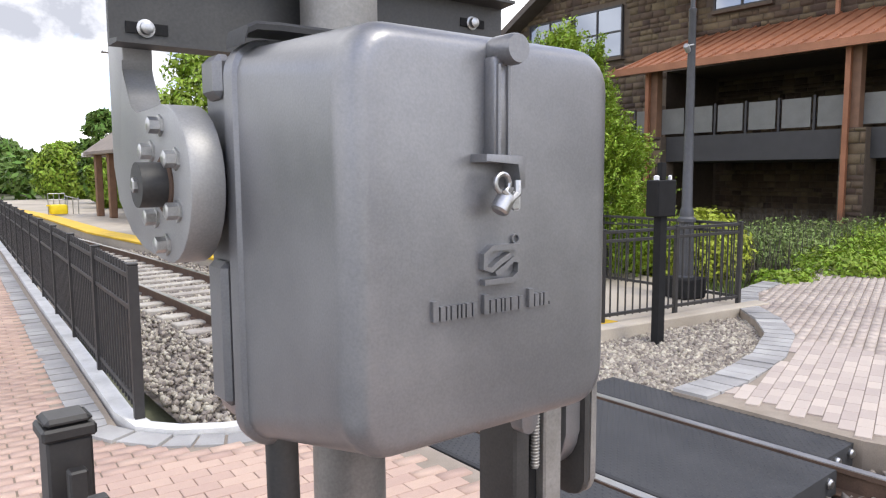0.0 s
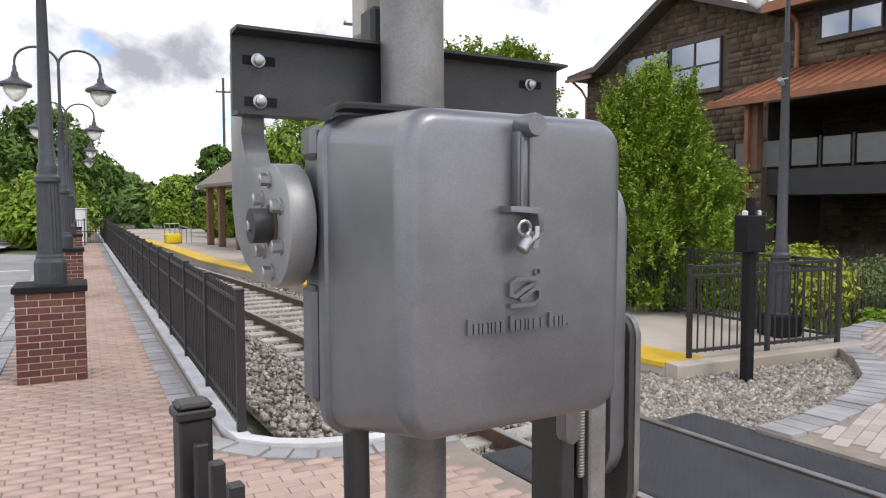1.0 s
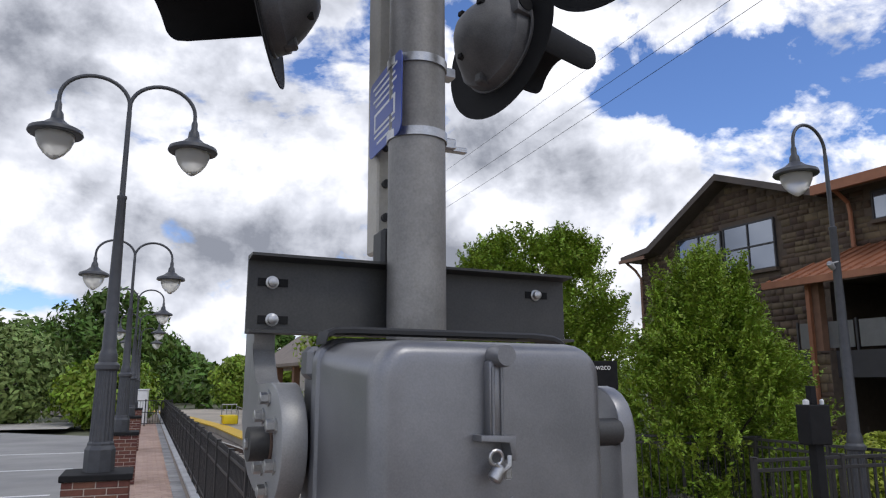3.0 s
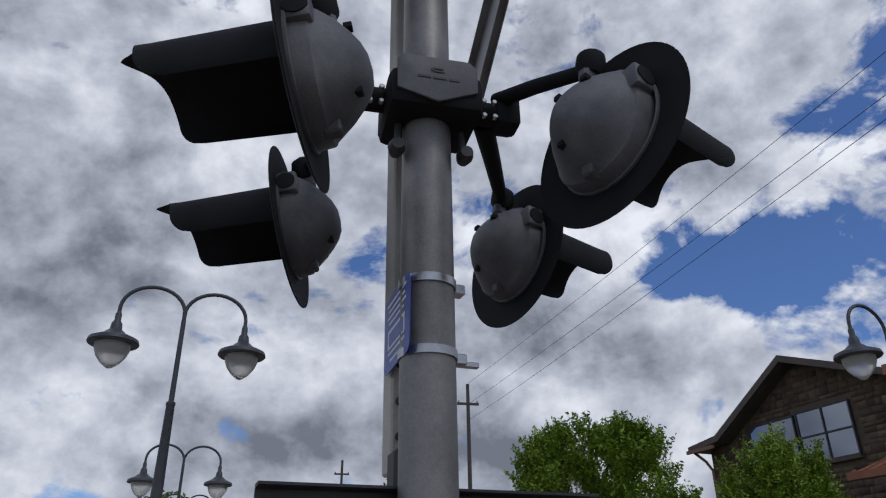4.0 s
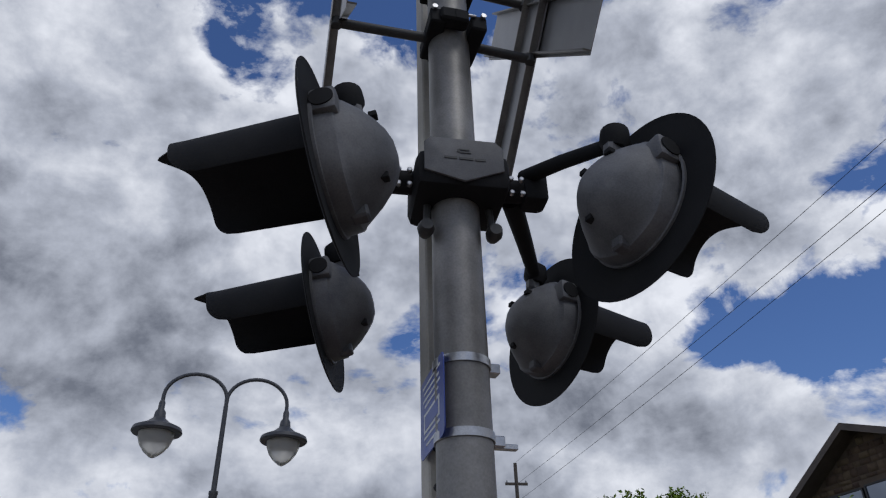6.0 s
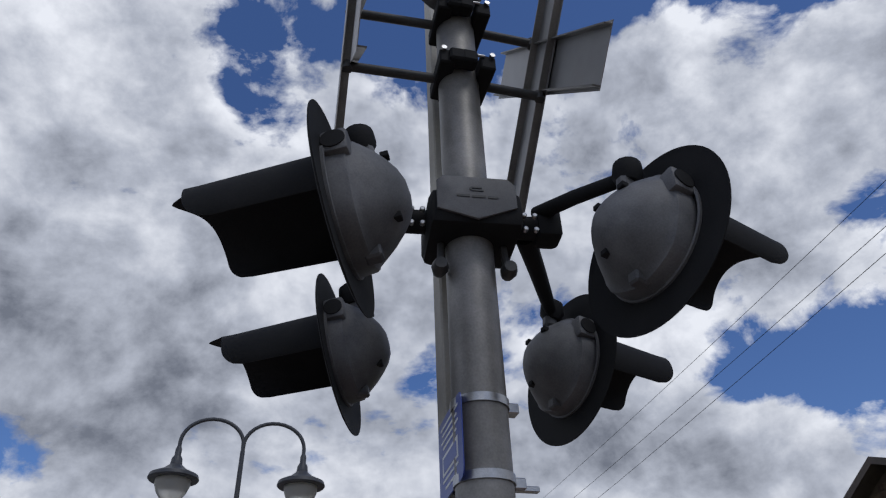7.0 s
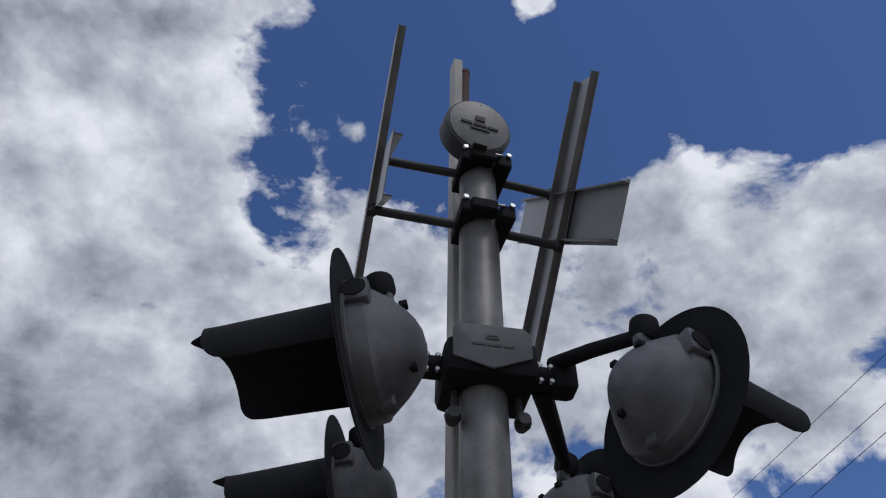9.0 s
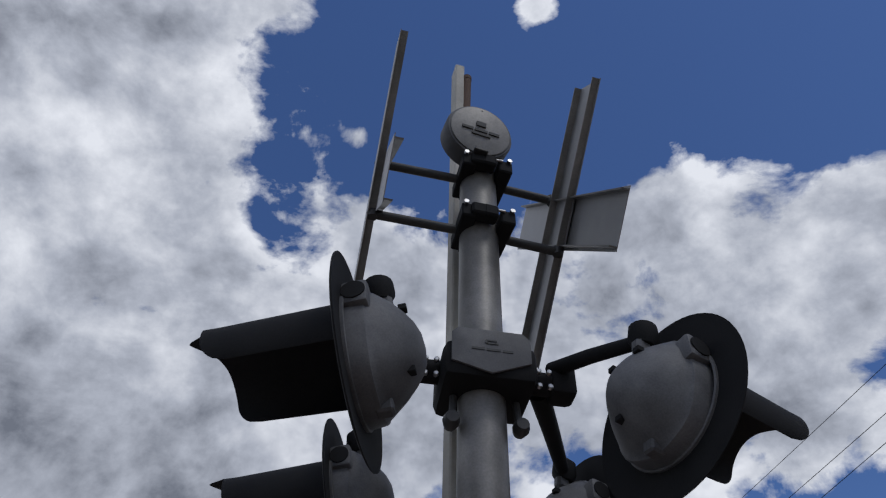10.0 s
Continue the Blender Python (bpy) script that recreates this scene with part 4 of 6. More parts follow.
    for i in range(n):
        for j in range(k):
            bm.faces.new((outer[i][j], outer[i + 1][j], outer[i + 1][j + 1], outer[i][j + 1]))
            bm.faces.new((inner[i][j + 1], inner[i + 1][j + 1], inner[i + 1][j], inner[i][j]))
        bm.faces.new((outer[i][k], outer[i + 1][k], inner[i + 1][k], inner[i][k]))
    for i in (0, n):
        for j in range(k):
            bm.faces.new((outer[i][j], outer[i][j + 1], inner[i][j + 1], inner[i][j]))
    part("hood", bm, BLACKPAINT, t)
    bm = BM()
    turned(bm, [(0.115, 0.012), (0.10, 0.018), (0.06, 0.024), (0.01, 0.026)], 32, pose(0, 0, 0, 0, 90, 0))
    part("lens", bm, REDLENS, t, "deep red lens")
    # arm from the junction box to the top of the housing
    bm = BM()
    inv = t.matrix_world.inverted() @ LIGHTS
    a = inv @ (Vector((0.225 * sgn, -0.03, 3.33)) if y < 0 or sgn < 0 else Vector((0.19, 0.02, 3.27)))
    b = Vector((-0.075, 0, 0.225))
    tube(bm, [a, a.lerp(b, 0.45) + Vector((0, 0, -0.004)), a.lerp(b, 0.85) + Vector((0, 0, -0.018)), b - Vector((0, 0, 0.02))], 0.026 if y < 0 or sgn < 0 else 0.036, 12, 0.02)
    turned(bm, [(0.03, -0.05), (0.045, -0.02), (0.042, 0.02), (0.02, 0.04)], 16, Matrix.Translation(b))
    part("cable_arm", bm, BLACKPAINT, t)
    return t


flasher(-0.412, -0.42, -1, -17, 9.5)
flasher(-0.407, 0.37, -1, -15, 10)
flasher(0.43, -0.37, 1, 20, 9)
flasher(0.425, 0.42, 1, 18, 7)

# blue information sign on the pole
bsign = empty("information_sign", MAST @ pose(-0.082, -0.085, 2.55, 0, 0, -3), "small blue emergency information sign banded to the mast", "sign")
bm = BM()
extrude_outline(bm, round_rect(0.0, 0.29, -0.115, 0.115, 0.025), "x", -0.0015, 0.0015)
part("plate", bm, BLUE, bsign)
for z, w in ((0.095, 0.26), (0.072, 0.22), (0.05, 0.25), (0.028, 0.2), (-0.075, 0.22), (-0.1, 0.16)):
    bm = BM()
    slab(bm, -0.0025, 0.0025, 0.145 - w * 0.42, 0.145 + w * 0.42, z * 0.9, z * 0.9 + 0.007)
    part("white_bar", bm, WHITE, bsign)
bm = BM()
slab(bm, -0.0025, 0.0025, 0.05, 0.24, -0.05, 0.008)
part("white_panel", bm, WHITE, bsign)
bm = BM()
slab(bm, -0.0035, 0.0035, 0.065, 0.225, -0.042, -0.002)
part("blue_bar", bm, BLUE, bsign)

# ---- left fence along the walk ----
def picket_fence(name, origin, turn, length, bay, height, spacing, label, rails, picket=0.016, post=0.05, top_gap=0.03, group=""):
    """A metal fence running along local +x in bays: posts, rails and pickets."""
    t = empty(name, Matrix.Translation(origin) @ pose(0, 0, 0, 0, 0, turn), label, "fence", group)
    bm = BM()
    slab(bm, -post / 2, post / 2, -post / 2, post / 2, -0.1, height, 0.004)
    slab(bm, -post / 2 - 0.004, post / 2 + 0.004, -post / 2 - 0.004, post / 2 + 0.004, height, height + 0.018, 0.006)
    post_mesh = finish("post", bm, FENCEBLACK)
    bm = BM()
    slab(bm, -picket / 2, picket / 2, -picket / 2, picket / 2, 0.07, height - top_gap, 0.002)
    picket_mesh = finish("picket", bm, FENCEBLACK, False)
    n = round(length / bay)
    for i in range(n + 1):
        ob = new("post", post_mesh)
        ob.parent = t
        ob.matrix_basis = pose(i * bay, 0, 0)
    for z in rails:
        bm = BM()
        slab(bm, 0, n * bay, -0.016, 0.016, z - 0.018, z + 0.018, 0.003)
        part("rail", bm, FENCEBLACK, t)
    k = 0
    for i in range(n):
        m = int(bay / spacing)
        for j in range(1, m):
            k += 1
            if k > 280:
                break
            ob = new("picket", picket_mesh)
            ob.parent = t
            ob.matrix_basis = pose(i * bay + j * bay / m, 0.0, 0)
    if k > 280:
        bm = BM()
        for i in range(n):
            m = int(bay / spacing)
            for j in range(1, m):
                if i * (m - 1) + j > 280:
                    slab(bm, i * bay + j * bay / m - picket / 2, i * bay + j * bay / m + picket / 2, -picket / 2, picket / 2, 0.07, height - top_gap)
        tagged(part("far_pickets", bm, FENCEBLACK, t, smooth=False), kind="stuff")
    return t


start = W(-2.45, 1.0)
picket_fence("walk_fence", start, 90 + WALK_TURN, 42, 1.5, 1.08, 0.105, "long dark brown-black metal picket fence along the brick walk", (0.14, 0.78, 1.0), picket=0.024, top_gap=0.0, post=0.065)
# low fence with stepped pickets in front of the mast
low = empty("low_gate_fence", pose(0.826, -6.27, 0, 0, 0, -79), "black metal barrier with flat-topped pickets beside the mast", "fence")
bm = BM()
slab(bm, -0.032, 0.032, -0.032, 0.032, 0, 1.285, 0.004)
part("post", bm, FENCEBLACK, low)
bm = BM()
slab(bm, -0.038, 0.038, -0.038, 0.038, 1.285, 1.305, 0.004)
slab(bm, -0.034, 0.034, -0.034, 0.034, 1.305, 1.318, 0.008)
part("post_cap", bm, FENCEBLACK, low, "worn black post cap")
for i in range(8):
    bm = BM()
    slab(bm, 0.055 + i * 0.118, 0.081 + i * 0.118, -0.013, 0.013, 0.08, 1.25, 0.003)
    part("picket", bm, FENCEBLACK, low)
for z in (1.1, 0.15):
    bm = BM()
    slab(bm, 0, 1.0, -0.016, 0.016, z, z + 0.035, 0.003)
    part("rail", bm, FENCEBLACK, low)

# platform railings beyond the track
picket_fence("platform_railing", Vector((6.12, -1.42, -0.01)), 2.5, 2.34, 1.17, 1.05, 0.11, "black metal railing at the platform end", (0.1, 0.93, 1.03), group="platform railings")
picket_fence("platform_railing", Vector((8.46, -1.32, -0.01)), 97, 3.6, 1.2, 1.05, 0.11, "black metal railing along the platform side", (0.1, 0.93, 1.03), group="platform railings")
picket_fence("platform_railing", Vector((8.6, 1.35, -0.01)), 152, 3.6, 1.2, 1.05, 0.11, "black metal railing before the clipped tree", (0.1, 0.93, 1.03), group="platform railings")
picket_fence("end_gate", W(27, -1.0), WALK_TURN, 2.2, 1.1, 1.15, 0.11, "dark metal gate across the far end of the walk", (0.12, 0.6, 1.1))

# ---- lamp posts ----
def lamp_head(t, m):
    bm = BM()
    turned(bm, [(0.025, 0.42), (0.04, 0.38), (0.04, 0.3), (0.065, 0.26), (0.075, 0.18), (0.15, 0.115), (0.295, 0.045), (0.308, 0.0), (0.295, -0.016), (0.2, -0.014)], 28, m)
    head = part("lamp_shade", bm, POSTGREY, t)
    bm = BM()
    turned(bm, [(0.215, -0.01), (0.21, -0.08), (0.175, -0.17), (0.115, -0.25), (0.04, -0.31), (0.004, -0.325)], 28, m)
    part("globe", bm, LENS, t, "frosted teardrop lamp glass")
    return head


def lamp_post(origin, turn, height, base_z, arms, label, name="lamp_post"):
    """Tapered post with fluted foot and one or two gooseneck arms."""
    t = empty(name, Matrix.Translation(origin) @ pose(0, 0, 0, 0, 0, turn), label, "lamp post", "lamp posts")
    bm = BM()
    turned(bm, [(0.145, base_z), (0.145, base_z + 0.22), (0.125, base_z + 0.26), (0.125, base_z + 0.28), (0.115, base_z + 0.30)], 8)
    part("foot", bm, POSTGREY, t, smooth=False)
    bm = BM()
    rings = []
    for z, r in ((base_z + 0.30, 0.112), (base_z + 1.0, 0.098)):
        rings.append([((r - (0.008 if i % 2 else 0)) * math.cos(2 * math.pi * i / 36), (r - (0.008 if i % 2 else 0)) * math.sin(2 * math.pi * i / 36), z) for i in range(36)])
    ring_loft(bm, rings)
    part("fluted_shaft", bm, POSTGREY, t, smooth=False)
    bm = BM()
    turned(bm, [(0.098, base_z + 1.0), (0.12, base_z + 1.02), (0.12, base_z + 1.06), (0.09, base_z + 1.09), (0.09, base_z + 1.16), (0.078, base_z + 1.2), (0.07, base_z + 1.22), (0.045, height - 1.0), (0.05, height - 0.99), (0.05, height - 0.96), (0.03, height - 0.95), (0.026, height)], 24)
    part("shaft", bm, POSTGREY, t)
    for sgn in arms:
        bm = BM()
        r = 0.345
        pts = [(0, 0, height - 0.02)] + [(sgn * (r - r * math.cos(radians(a))), 0, height + 0.06 + r * 0.85 * math.sin(radians(a))) for a in range(10, 181, 12)] + [(sgn * 2 * r, 0, height - 0.08)]
        tube(bm, pts, 0.022, 12)
        part("gooseneck", bm, POSTGREY, t)
        lamp_head(t, pose(sgn * 2 * r, 0, height - 0.36) @ Matrix.Scale(0.88, 4))
    return t


def brick_pillar(origin, turn, bricks=True):
    """A brick pillar with a dark stone cap: every brick is a piece."""
    t = empty("brick_pillar", Matrix.Translation(origin) @ pose(0, 0, 0, 0, 0, turn), "square dark red brick pillar with a black stone cap", "pillar", "brick pillars")
    w, h, rows = 0.60, 0.0672, 13
    bm = BM()
    slab(bm, -w / 2 + 0.008, w / 2 - 0.008, -w / 2 + 0.008, w / 2 - 0.008, -0.02, rows * h)
    part("mortar_core", bm, MORTAR, t, smooth=False)
    bm = BM()
    slab(bm, -w / 2 - 0.025, w / 2 + 0.025, -w / 2 - 0.025, w / 2 + 0.025, rows * h, rows * h + 0.062, 0.008)
    part("cap", bm, BLACKPAINT, t, "black polished stone cap")
    for row in range(rows):
        z = row * h
        for side in range(4):
            m = pose(0, 0, 0, 0, 0, 90 * side)
            if not (row + side) % 2:
                cuts = [0.0, 0.1, 0.3, 0.5]
                ends = [0.1, 0.3, 0.5, 0.6]
            else:
                cuts, ends = [0, 0.2, 0.4], [0.2, 0.4, 0.6]
            for a, b in zip(cuts, ends):
                key = (round(b - a, 2))
                if key not in BRICK_MESH:
                    bm = BM()
                    slab(bm, 0.005, key - 0.005, 0, 0.05, 0.005, h - 0.005, 0.003)
                    BRICK_MESH[key] = finish("brick", bm, BRICK, False)
                ob = new("brick", BRICK_MESH[key])
                ob.parent = t
                ob.matrix_basis = m @ pose(a - w / 2, -w / 2 + random.uniform(-0.002, 0.002), z)
    return t


BRICK_MESH = {}
for i, s in enumerate((0.3, 7.1, 14.4, 21.8, 29.2)):
    c = W(s, -0.31)
    if i < 4:
        brick_pillar(c, WALK_TURN)
    lamp_post(c, WALK_TURN + 4, (4.75, 4.2, 4.15, 4.1, 4.1)[i], 0.93, (-1, 1), "tall charcoal double-arm lamp post on a brick pillar")
lamp_post(Vector((8.25, -0.62, 0)), 15, 4.75, 0.0, (-1,), "charcoal single-arm lamp post on the platform")
bm = BM()
slab(bm, -0.2, 0.2, -0.2, 0.2, 0, 0.28, 0.02)
thing("lamp_base_box", bm, BLACKPAINT, pose(8.25, -0.62, -0.005), "black box round the lamp post foot", "base box")
bm = BM()
turned(bm, [(0.035, -0.08), (0.04, 0.03), (0.03, 0.06)], 14, pose(0, 0, 0, 70, 0, -60))
rod(bm, (0, 0, 0.02), (0.12, 0, 0.05), 0.012)
thing("security_camera", bm, SIGNBACK, pose(8.12, -0.66, 3.28), "small grey security camera on the lamp post", "security camera")

# black reader post on the ballast
post = empty("reader_post", pose(6.38, -2.0, -0.2), "black steel post with a box head and short mast", "post")
bm = BM()
slab(bm, -0.05, 0.05, -0.05, 0.05, 0, 1.65, 0.006)
part("shaft", bm, BLACKPAINT, post)
bm = BM()
slab(bm, -0.13, 0.13, -0.09, 0.09, 1.42, 1.80, 0.012)
part("box_head", bm, BLACKPAINT, post)
bm = BM()
slab(bm, -0.035, 0.035, -0.035, 0.035, 1.80, 1.98, 0.006)
part("antenna", bm, BLACKPAINT, post)
bm = BM()
turned(bm, [(0.03, 0), (0.03, 0.04), (0.01, 0.05)], 12, pose(-0.09, -0.02, 1.80))
turned(bm, [(0.02, 0), (0.02, 0.04), (0.01, 0.05)], 12, pose(0.1, -0.02, 1.80))
part("cap_bolt", bm, WHITE, post, "white plastic cap")

# ---- station sign, shelter, cart and cabinet ----
sg = empty("station_sign", pose(5.99, 1.94, 0, 0, 0, -29), "black station name sign on posts", "sign")
bm = BM()
slab(bm, -0.45, 0.45, -0.02, 0.02, 1.72, 2.14, 0.008)
part("board", bm, BLACKPAINT, sg)
for x in (-0.4, 0.4):
    bm = BM()
    rod(bm, (x, 0.05, 0), (x, 0.05, 2.1), 0.03)
    part("post", bm, BLACKPAINT, sg)
lettering("Towaco", 0.125, 0.02, -0.023, 2.01, 0.002, WHITE, sg, "lettering", width=0.33)

sh = empty("platform_shelter", pose(5.0, 20.2, 0, 0, 0, 12), "station shelter with brown posts and shingled gable roof", "shelter")
bm = BM()
extrude_outline(bm, [(-1.9, 2.5), (1.9, 2.5), (1.9, 2.62), (0, 4.0), (-1.9, 2.62)], "y", -2.0, 6.0)
part("roof", bm, SHINGLE, sh, smooth=False)
bm = BM()
slab(bm, -1.95, 1.95, -2.05, -1.95, 2.42, 2.6)
slab(bm, -1.95, 1.95, 5.95, 6.05, 2.42, 2.6)
part("fascia", bm, WHITE, sh, smooth=False)
for x in (-1.5, 1.5):
    for y in (-1.4, 1.2, 3.6, 5.4):
        bm = BM()
        slab(bm, x - 0.13, x + 0.13, y - 0.13, y + 0.13, 0, 2.5, 0.02)
        part("post", bm, TRIM, sh)
bm = BM()
slab(bm, 1.4, 1.5, -1.2, 5.5, 0, 2.4)
part("back_wall", bm, CONCRETE, sh, smooth=False)
stn = empty("station_house", pose(8.0, 26.5, 0, 0, 0, 12), "low station house with a shingled roof behind the platform", "house")
bm = BM()
slab(bm, -3, 3, -3, 5, 0, 3.0)
part("wall", bm, CONCRETE, stn, smooth=False)
bm = BM()
extrude_outline(bm, [(-3.5, 2.9), (3.5, 2.9), (0, 4.9)], "y", -3.5, 5.5)
part("roof", bm, SHINGLE, stn, smooth=False)

cart = empty("platform_cart", pose(0.88, 27.0, 0, 0, 0, 8) @ Matrix.Scale(0.72, 4), "yellow mobile lift box with a pale metal cage", "cart")
bm = BM()
slab(bm, -0.45, 0.45, -0.4, 0.4, 0.05, 0.62, 0.08, 2)
part("body", bm, YELLOWCART, cart)
bm = BM()
slab(bm, -0.62, -0.4, -0.05, 0.05, 0.52, 0.62, 0.02)
part("handle", bm, YELLOWCART, cart)
for a_, b_ in [((x, 0.5, 0), (x, 0.5, 1.25)) for x in (-0.45, -0.15, 0.15, 0.45)] + [((-0.45, 0.5, z), (0.45, 0.5, z)) for z in (0.9, 1.25)] \
        + [((x, 0.7, 0), (x, 0.7, 1.05)) for x in (0.6, 0.9, 1.2)] + [((0.5, 0.7, 1.1), (1.3, 0.7, 0.85))]:
    bm = BM()
    rod(bm, a_, b_, 0.027)
    part("cage_bar", bm, ZINC, cart)
bm = BM()
slab(bm, -0.38, 0.38, -0.3, 0.3, 0, 1.55, 0.02)
slab(bm, -0.42, 0.42, -0.34, 0.34, 1.55, 1.6, 0.02)
thing("utility_cabinet", bm, WHITE, Matrix.Translation(W(28.5, -0.2)), "pale metal utility cabinet at the walk's end", "cabinet")

# ---- stone building ----
E1 = Vector((0.1703, -0.9854, 0))           # along the facade
BLD = Matrix(((E1.x, -E1.y, 0, 18.0), (E1.y, E1.x, 0, 21.2), (0, 0, 1, -0.3), (0, 0, 0, 1)))   # local x along, y into the building
house = empty("stone_building", BLD, "two-storey brown stone building with copper-coloured porch roof", "building")
bm = BM()
extrude_outline(bm, [(1.2, 0), (10.2, 0), (10.2, 8.35), (6.38, 9.9), (2.7, 7.8), (1.2, 7.6)], "y", 0.05, 8)
slab(bm, 10.2, 40, 0.05, 9, 5.45, 8.4)
slab(bm, 10.2, 40, 3.2, 9, 0, 5.45)
part("wall", bm, STONEJOINT, house, smooth=False)
bm = BM()
extrude_outline(bm, [(0.7, 7.5), (2.5, 7.66), (6.38, 9.86), (10.6, 8.2), (10.6, 8.45), (6.38, 10.12), (2.4, 7.9), (0.7, 7.72)], "y", -0.7, 9)
part("gable_roof", bm, ROOFTRIM, house, "dark brown gable roof edge", smooth=False)
bm = BM()
extrude_outline(bm, [(-1.0, 8.4), (9, 8.4), (9, 8.8), (4, 9.3)], "x", 10.62, 40)
part("wing_roof", bm, SHINGLE, house, smooth=False)
bm = BM()
slab(bm, 10.62, 40, -1.05, -0.9, 8.18, 8.5)
part("wing_gutter", bm, COPPER, house, smooth=False)
for x in (11.3, 15.9, 25):
    bm = BM()
    tube(bm, [(x, -0.9, 8.3), (x, -0.2, 7.9), (x, -0.12, 7.6), (x, -0.12, 6.3)], 0.07, 8)
    part("downpipe", bm, COPPER, house)
bm = BM()
tube(bm, [(0.9, -0.6, 7.5), (1.1, -0.2, 7.1), (1.32, -0.1, 6.7), (1.32, -0.1, 2)], 0.06, 8)
slab(bm, 0.65, 2.3, -0.78, -0.7, 7.42, 7.56)
part("downpipe", bm, TRIM, house)


def window(parent, x0, x1, z0, z1, cols, rows, y=0.0):
    w = empty("window", pose(0, 0, 0))
    w.parent = parent
    bm = BM()
    f = 0.06
    for a in range(cols + 1):
        xx = x0 + (x1 - x0) * a / cols
        slab(bm, xx - f / 2, xx + f / 2, y - 0.06, y + 0.1, z0, z1)
    for a in range(rows + 1):
        zz = z0 + (z1 - z0) * a / rows
        slab(bm, x0, x1, y - 0.058, y + 0.1, zz - f / 2, zz + f / 2)
    part("window_frame", bm, FASCIA, w, smooth=False)
    for a in range(cols):
        for b in range(rows):
            bm = BM()
            slab(bm, x0 + (x1 - x0) * a / cols + f / 2, x0 + (x1 - x0) * (a + 1) / cols - f / 2, y - 0.02, y + 0.0, z0 + (z1 - z0) * b / rows + f / 2, z0 + (z1 - z0) * (b + 1) / rows - f / 2)
            part("pane", bm, GLASS, w, smooth=False)
    bm = BM()
    slab(bm, x0 - 0.08, x1 + 0.08, y - 0.14, y + 0.05, z0 - 0.14, z0 - 0.03)
    part("window_sill", bm, STONEJOINT, w, smooth=False)


WINS = [(3.6, 5.85, 6.25, 8.0, 2, 2), (6.0, 8.3, 6.25, 8.05, 2, 2), (12.0, 13.9, 7.2, 8.1, 2, 1), (21, 25, 7.1, 8.1, 3, 1)]
for wv in WINS:
    window(house, *wv)
# stones of the facade, each proud of the joints
def stone_field(x0, x1, z0, z1, keep, name, y=0.05, parent=None):
    r = random.Random(5)
    vs, fs = [], []
    z = z0
    while z < z1:
        h = r.uniform(0.13, 0.30)
        x = x0 + r.uniform(-0.3, 0)
        while x < x1:
            w = r.uniform(0.2, 0.55)
            a, b, c, d = max(x, x0) + 0.012, min(x + w, x1) - 0.012, z + 0.012, min(z + h, z1) - 0.012
            if b - a > 0.05 and d - c > 0.05 and keep((a + b) / 2, (c + d) / 2, (b - a) / 2, (d - c) / 2):
                p = r.uniform(0.02, 0.06)
                i = len(vs)
                vs += [(a, y, c), (b, y, c), (b, y, d), (a, y, d), (a + .02, y - p, c + .02), (b - .02, y - p, c + .02), (b - .02, y - p, d - .02), (a + .02, y - p, d - .02)]
                fs += [(i + 4, i + 5, i + 6, i + 7), (i, i + 1, i + 5, i + 4), (i + 1, i + 2, i + 6, i + 5), (i + 2, i + 3, i + 7, i + 6), (i + 3, i, i + 4, i + 7)]
            x += w
        z += h
    ob = soup(name, np.array(vs), np.array(fs), STONEWALL)
    ob.parent = parent
    return tagged(ob, kind="stuff")


def on_facade(x, z, hw, hh):
    for a, b, c, d, _, _ in WINS:
        if x + hw > a - 0.08 and x - hw < b + 0.08 and z + hh > c - 0.14 and z - hh < d + 0.06:
            return False
    top = 7.6 if x < 2.4 else (7.7 + (x - 2.6) * 0.56 if x < 6.38 else 9.85 - (x - 6.38) * 0.40)
    return z + hh < (top if x < 10.2 else 8.25) + 0.05 and (x + hw < 10.2 or z - hh > 5.5)


stone_field(1.2, 30, 0, 10.0, on_facade, "facade_stonework", 0.05, house)
stone_field(10.3, 26, 0, 5.4, lambda *a: True, "porch_stonework", 3.2, house)
# porch: deck, railing panels, posts, piers and roof
PX0, PX1, PY = 10.75, 40.0, -2.9
bm = BM()
slab(bm, PX0 + 0.05, PX1, PY + 0.3, 3.15, 2.3, 3.05)
part("porch_deck", bm, FASCIA, house, "dark porch deck fascia", smooth=False)
bm = BM()
vs = [(PX0 - 0.3, PY - 0.4, 5.15), (PX1, PY - 0.4, 5.15), (PX1, 0.0, 6.45), (PX0 + 0.6, 0.0, 6.45)]
top = [bm.verts.new(v) for v in vs]
low_ = [bm.verts.new((v[0], v[1], v[2] - 0.14)) for v in vs]
bm.faces.new(top)
bm.faces.new(low_[::-1])
for i in range(4):
    bm.faces.new((top[i], top[(i + 1) % 4], low_[(i + 1) % 4], low_[i]))
part("porch_roof", bm, COPPER, house, "copper-coloured standing-seam porch roof", smooth=False)
x = PX0 - 0.25
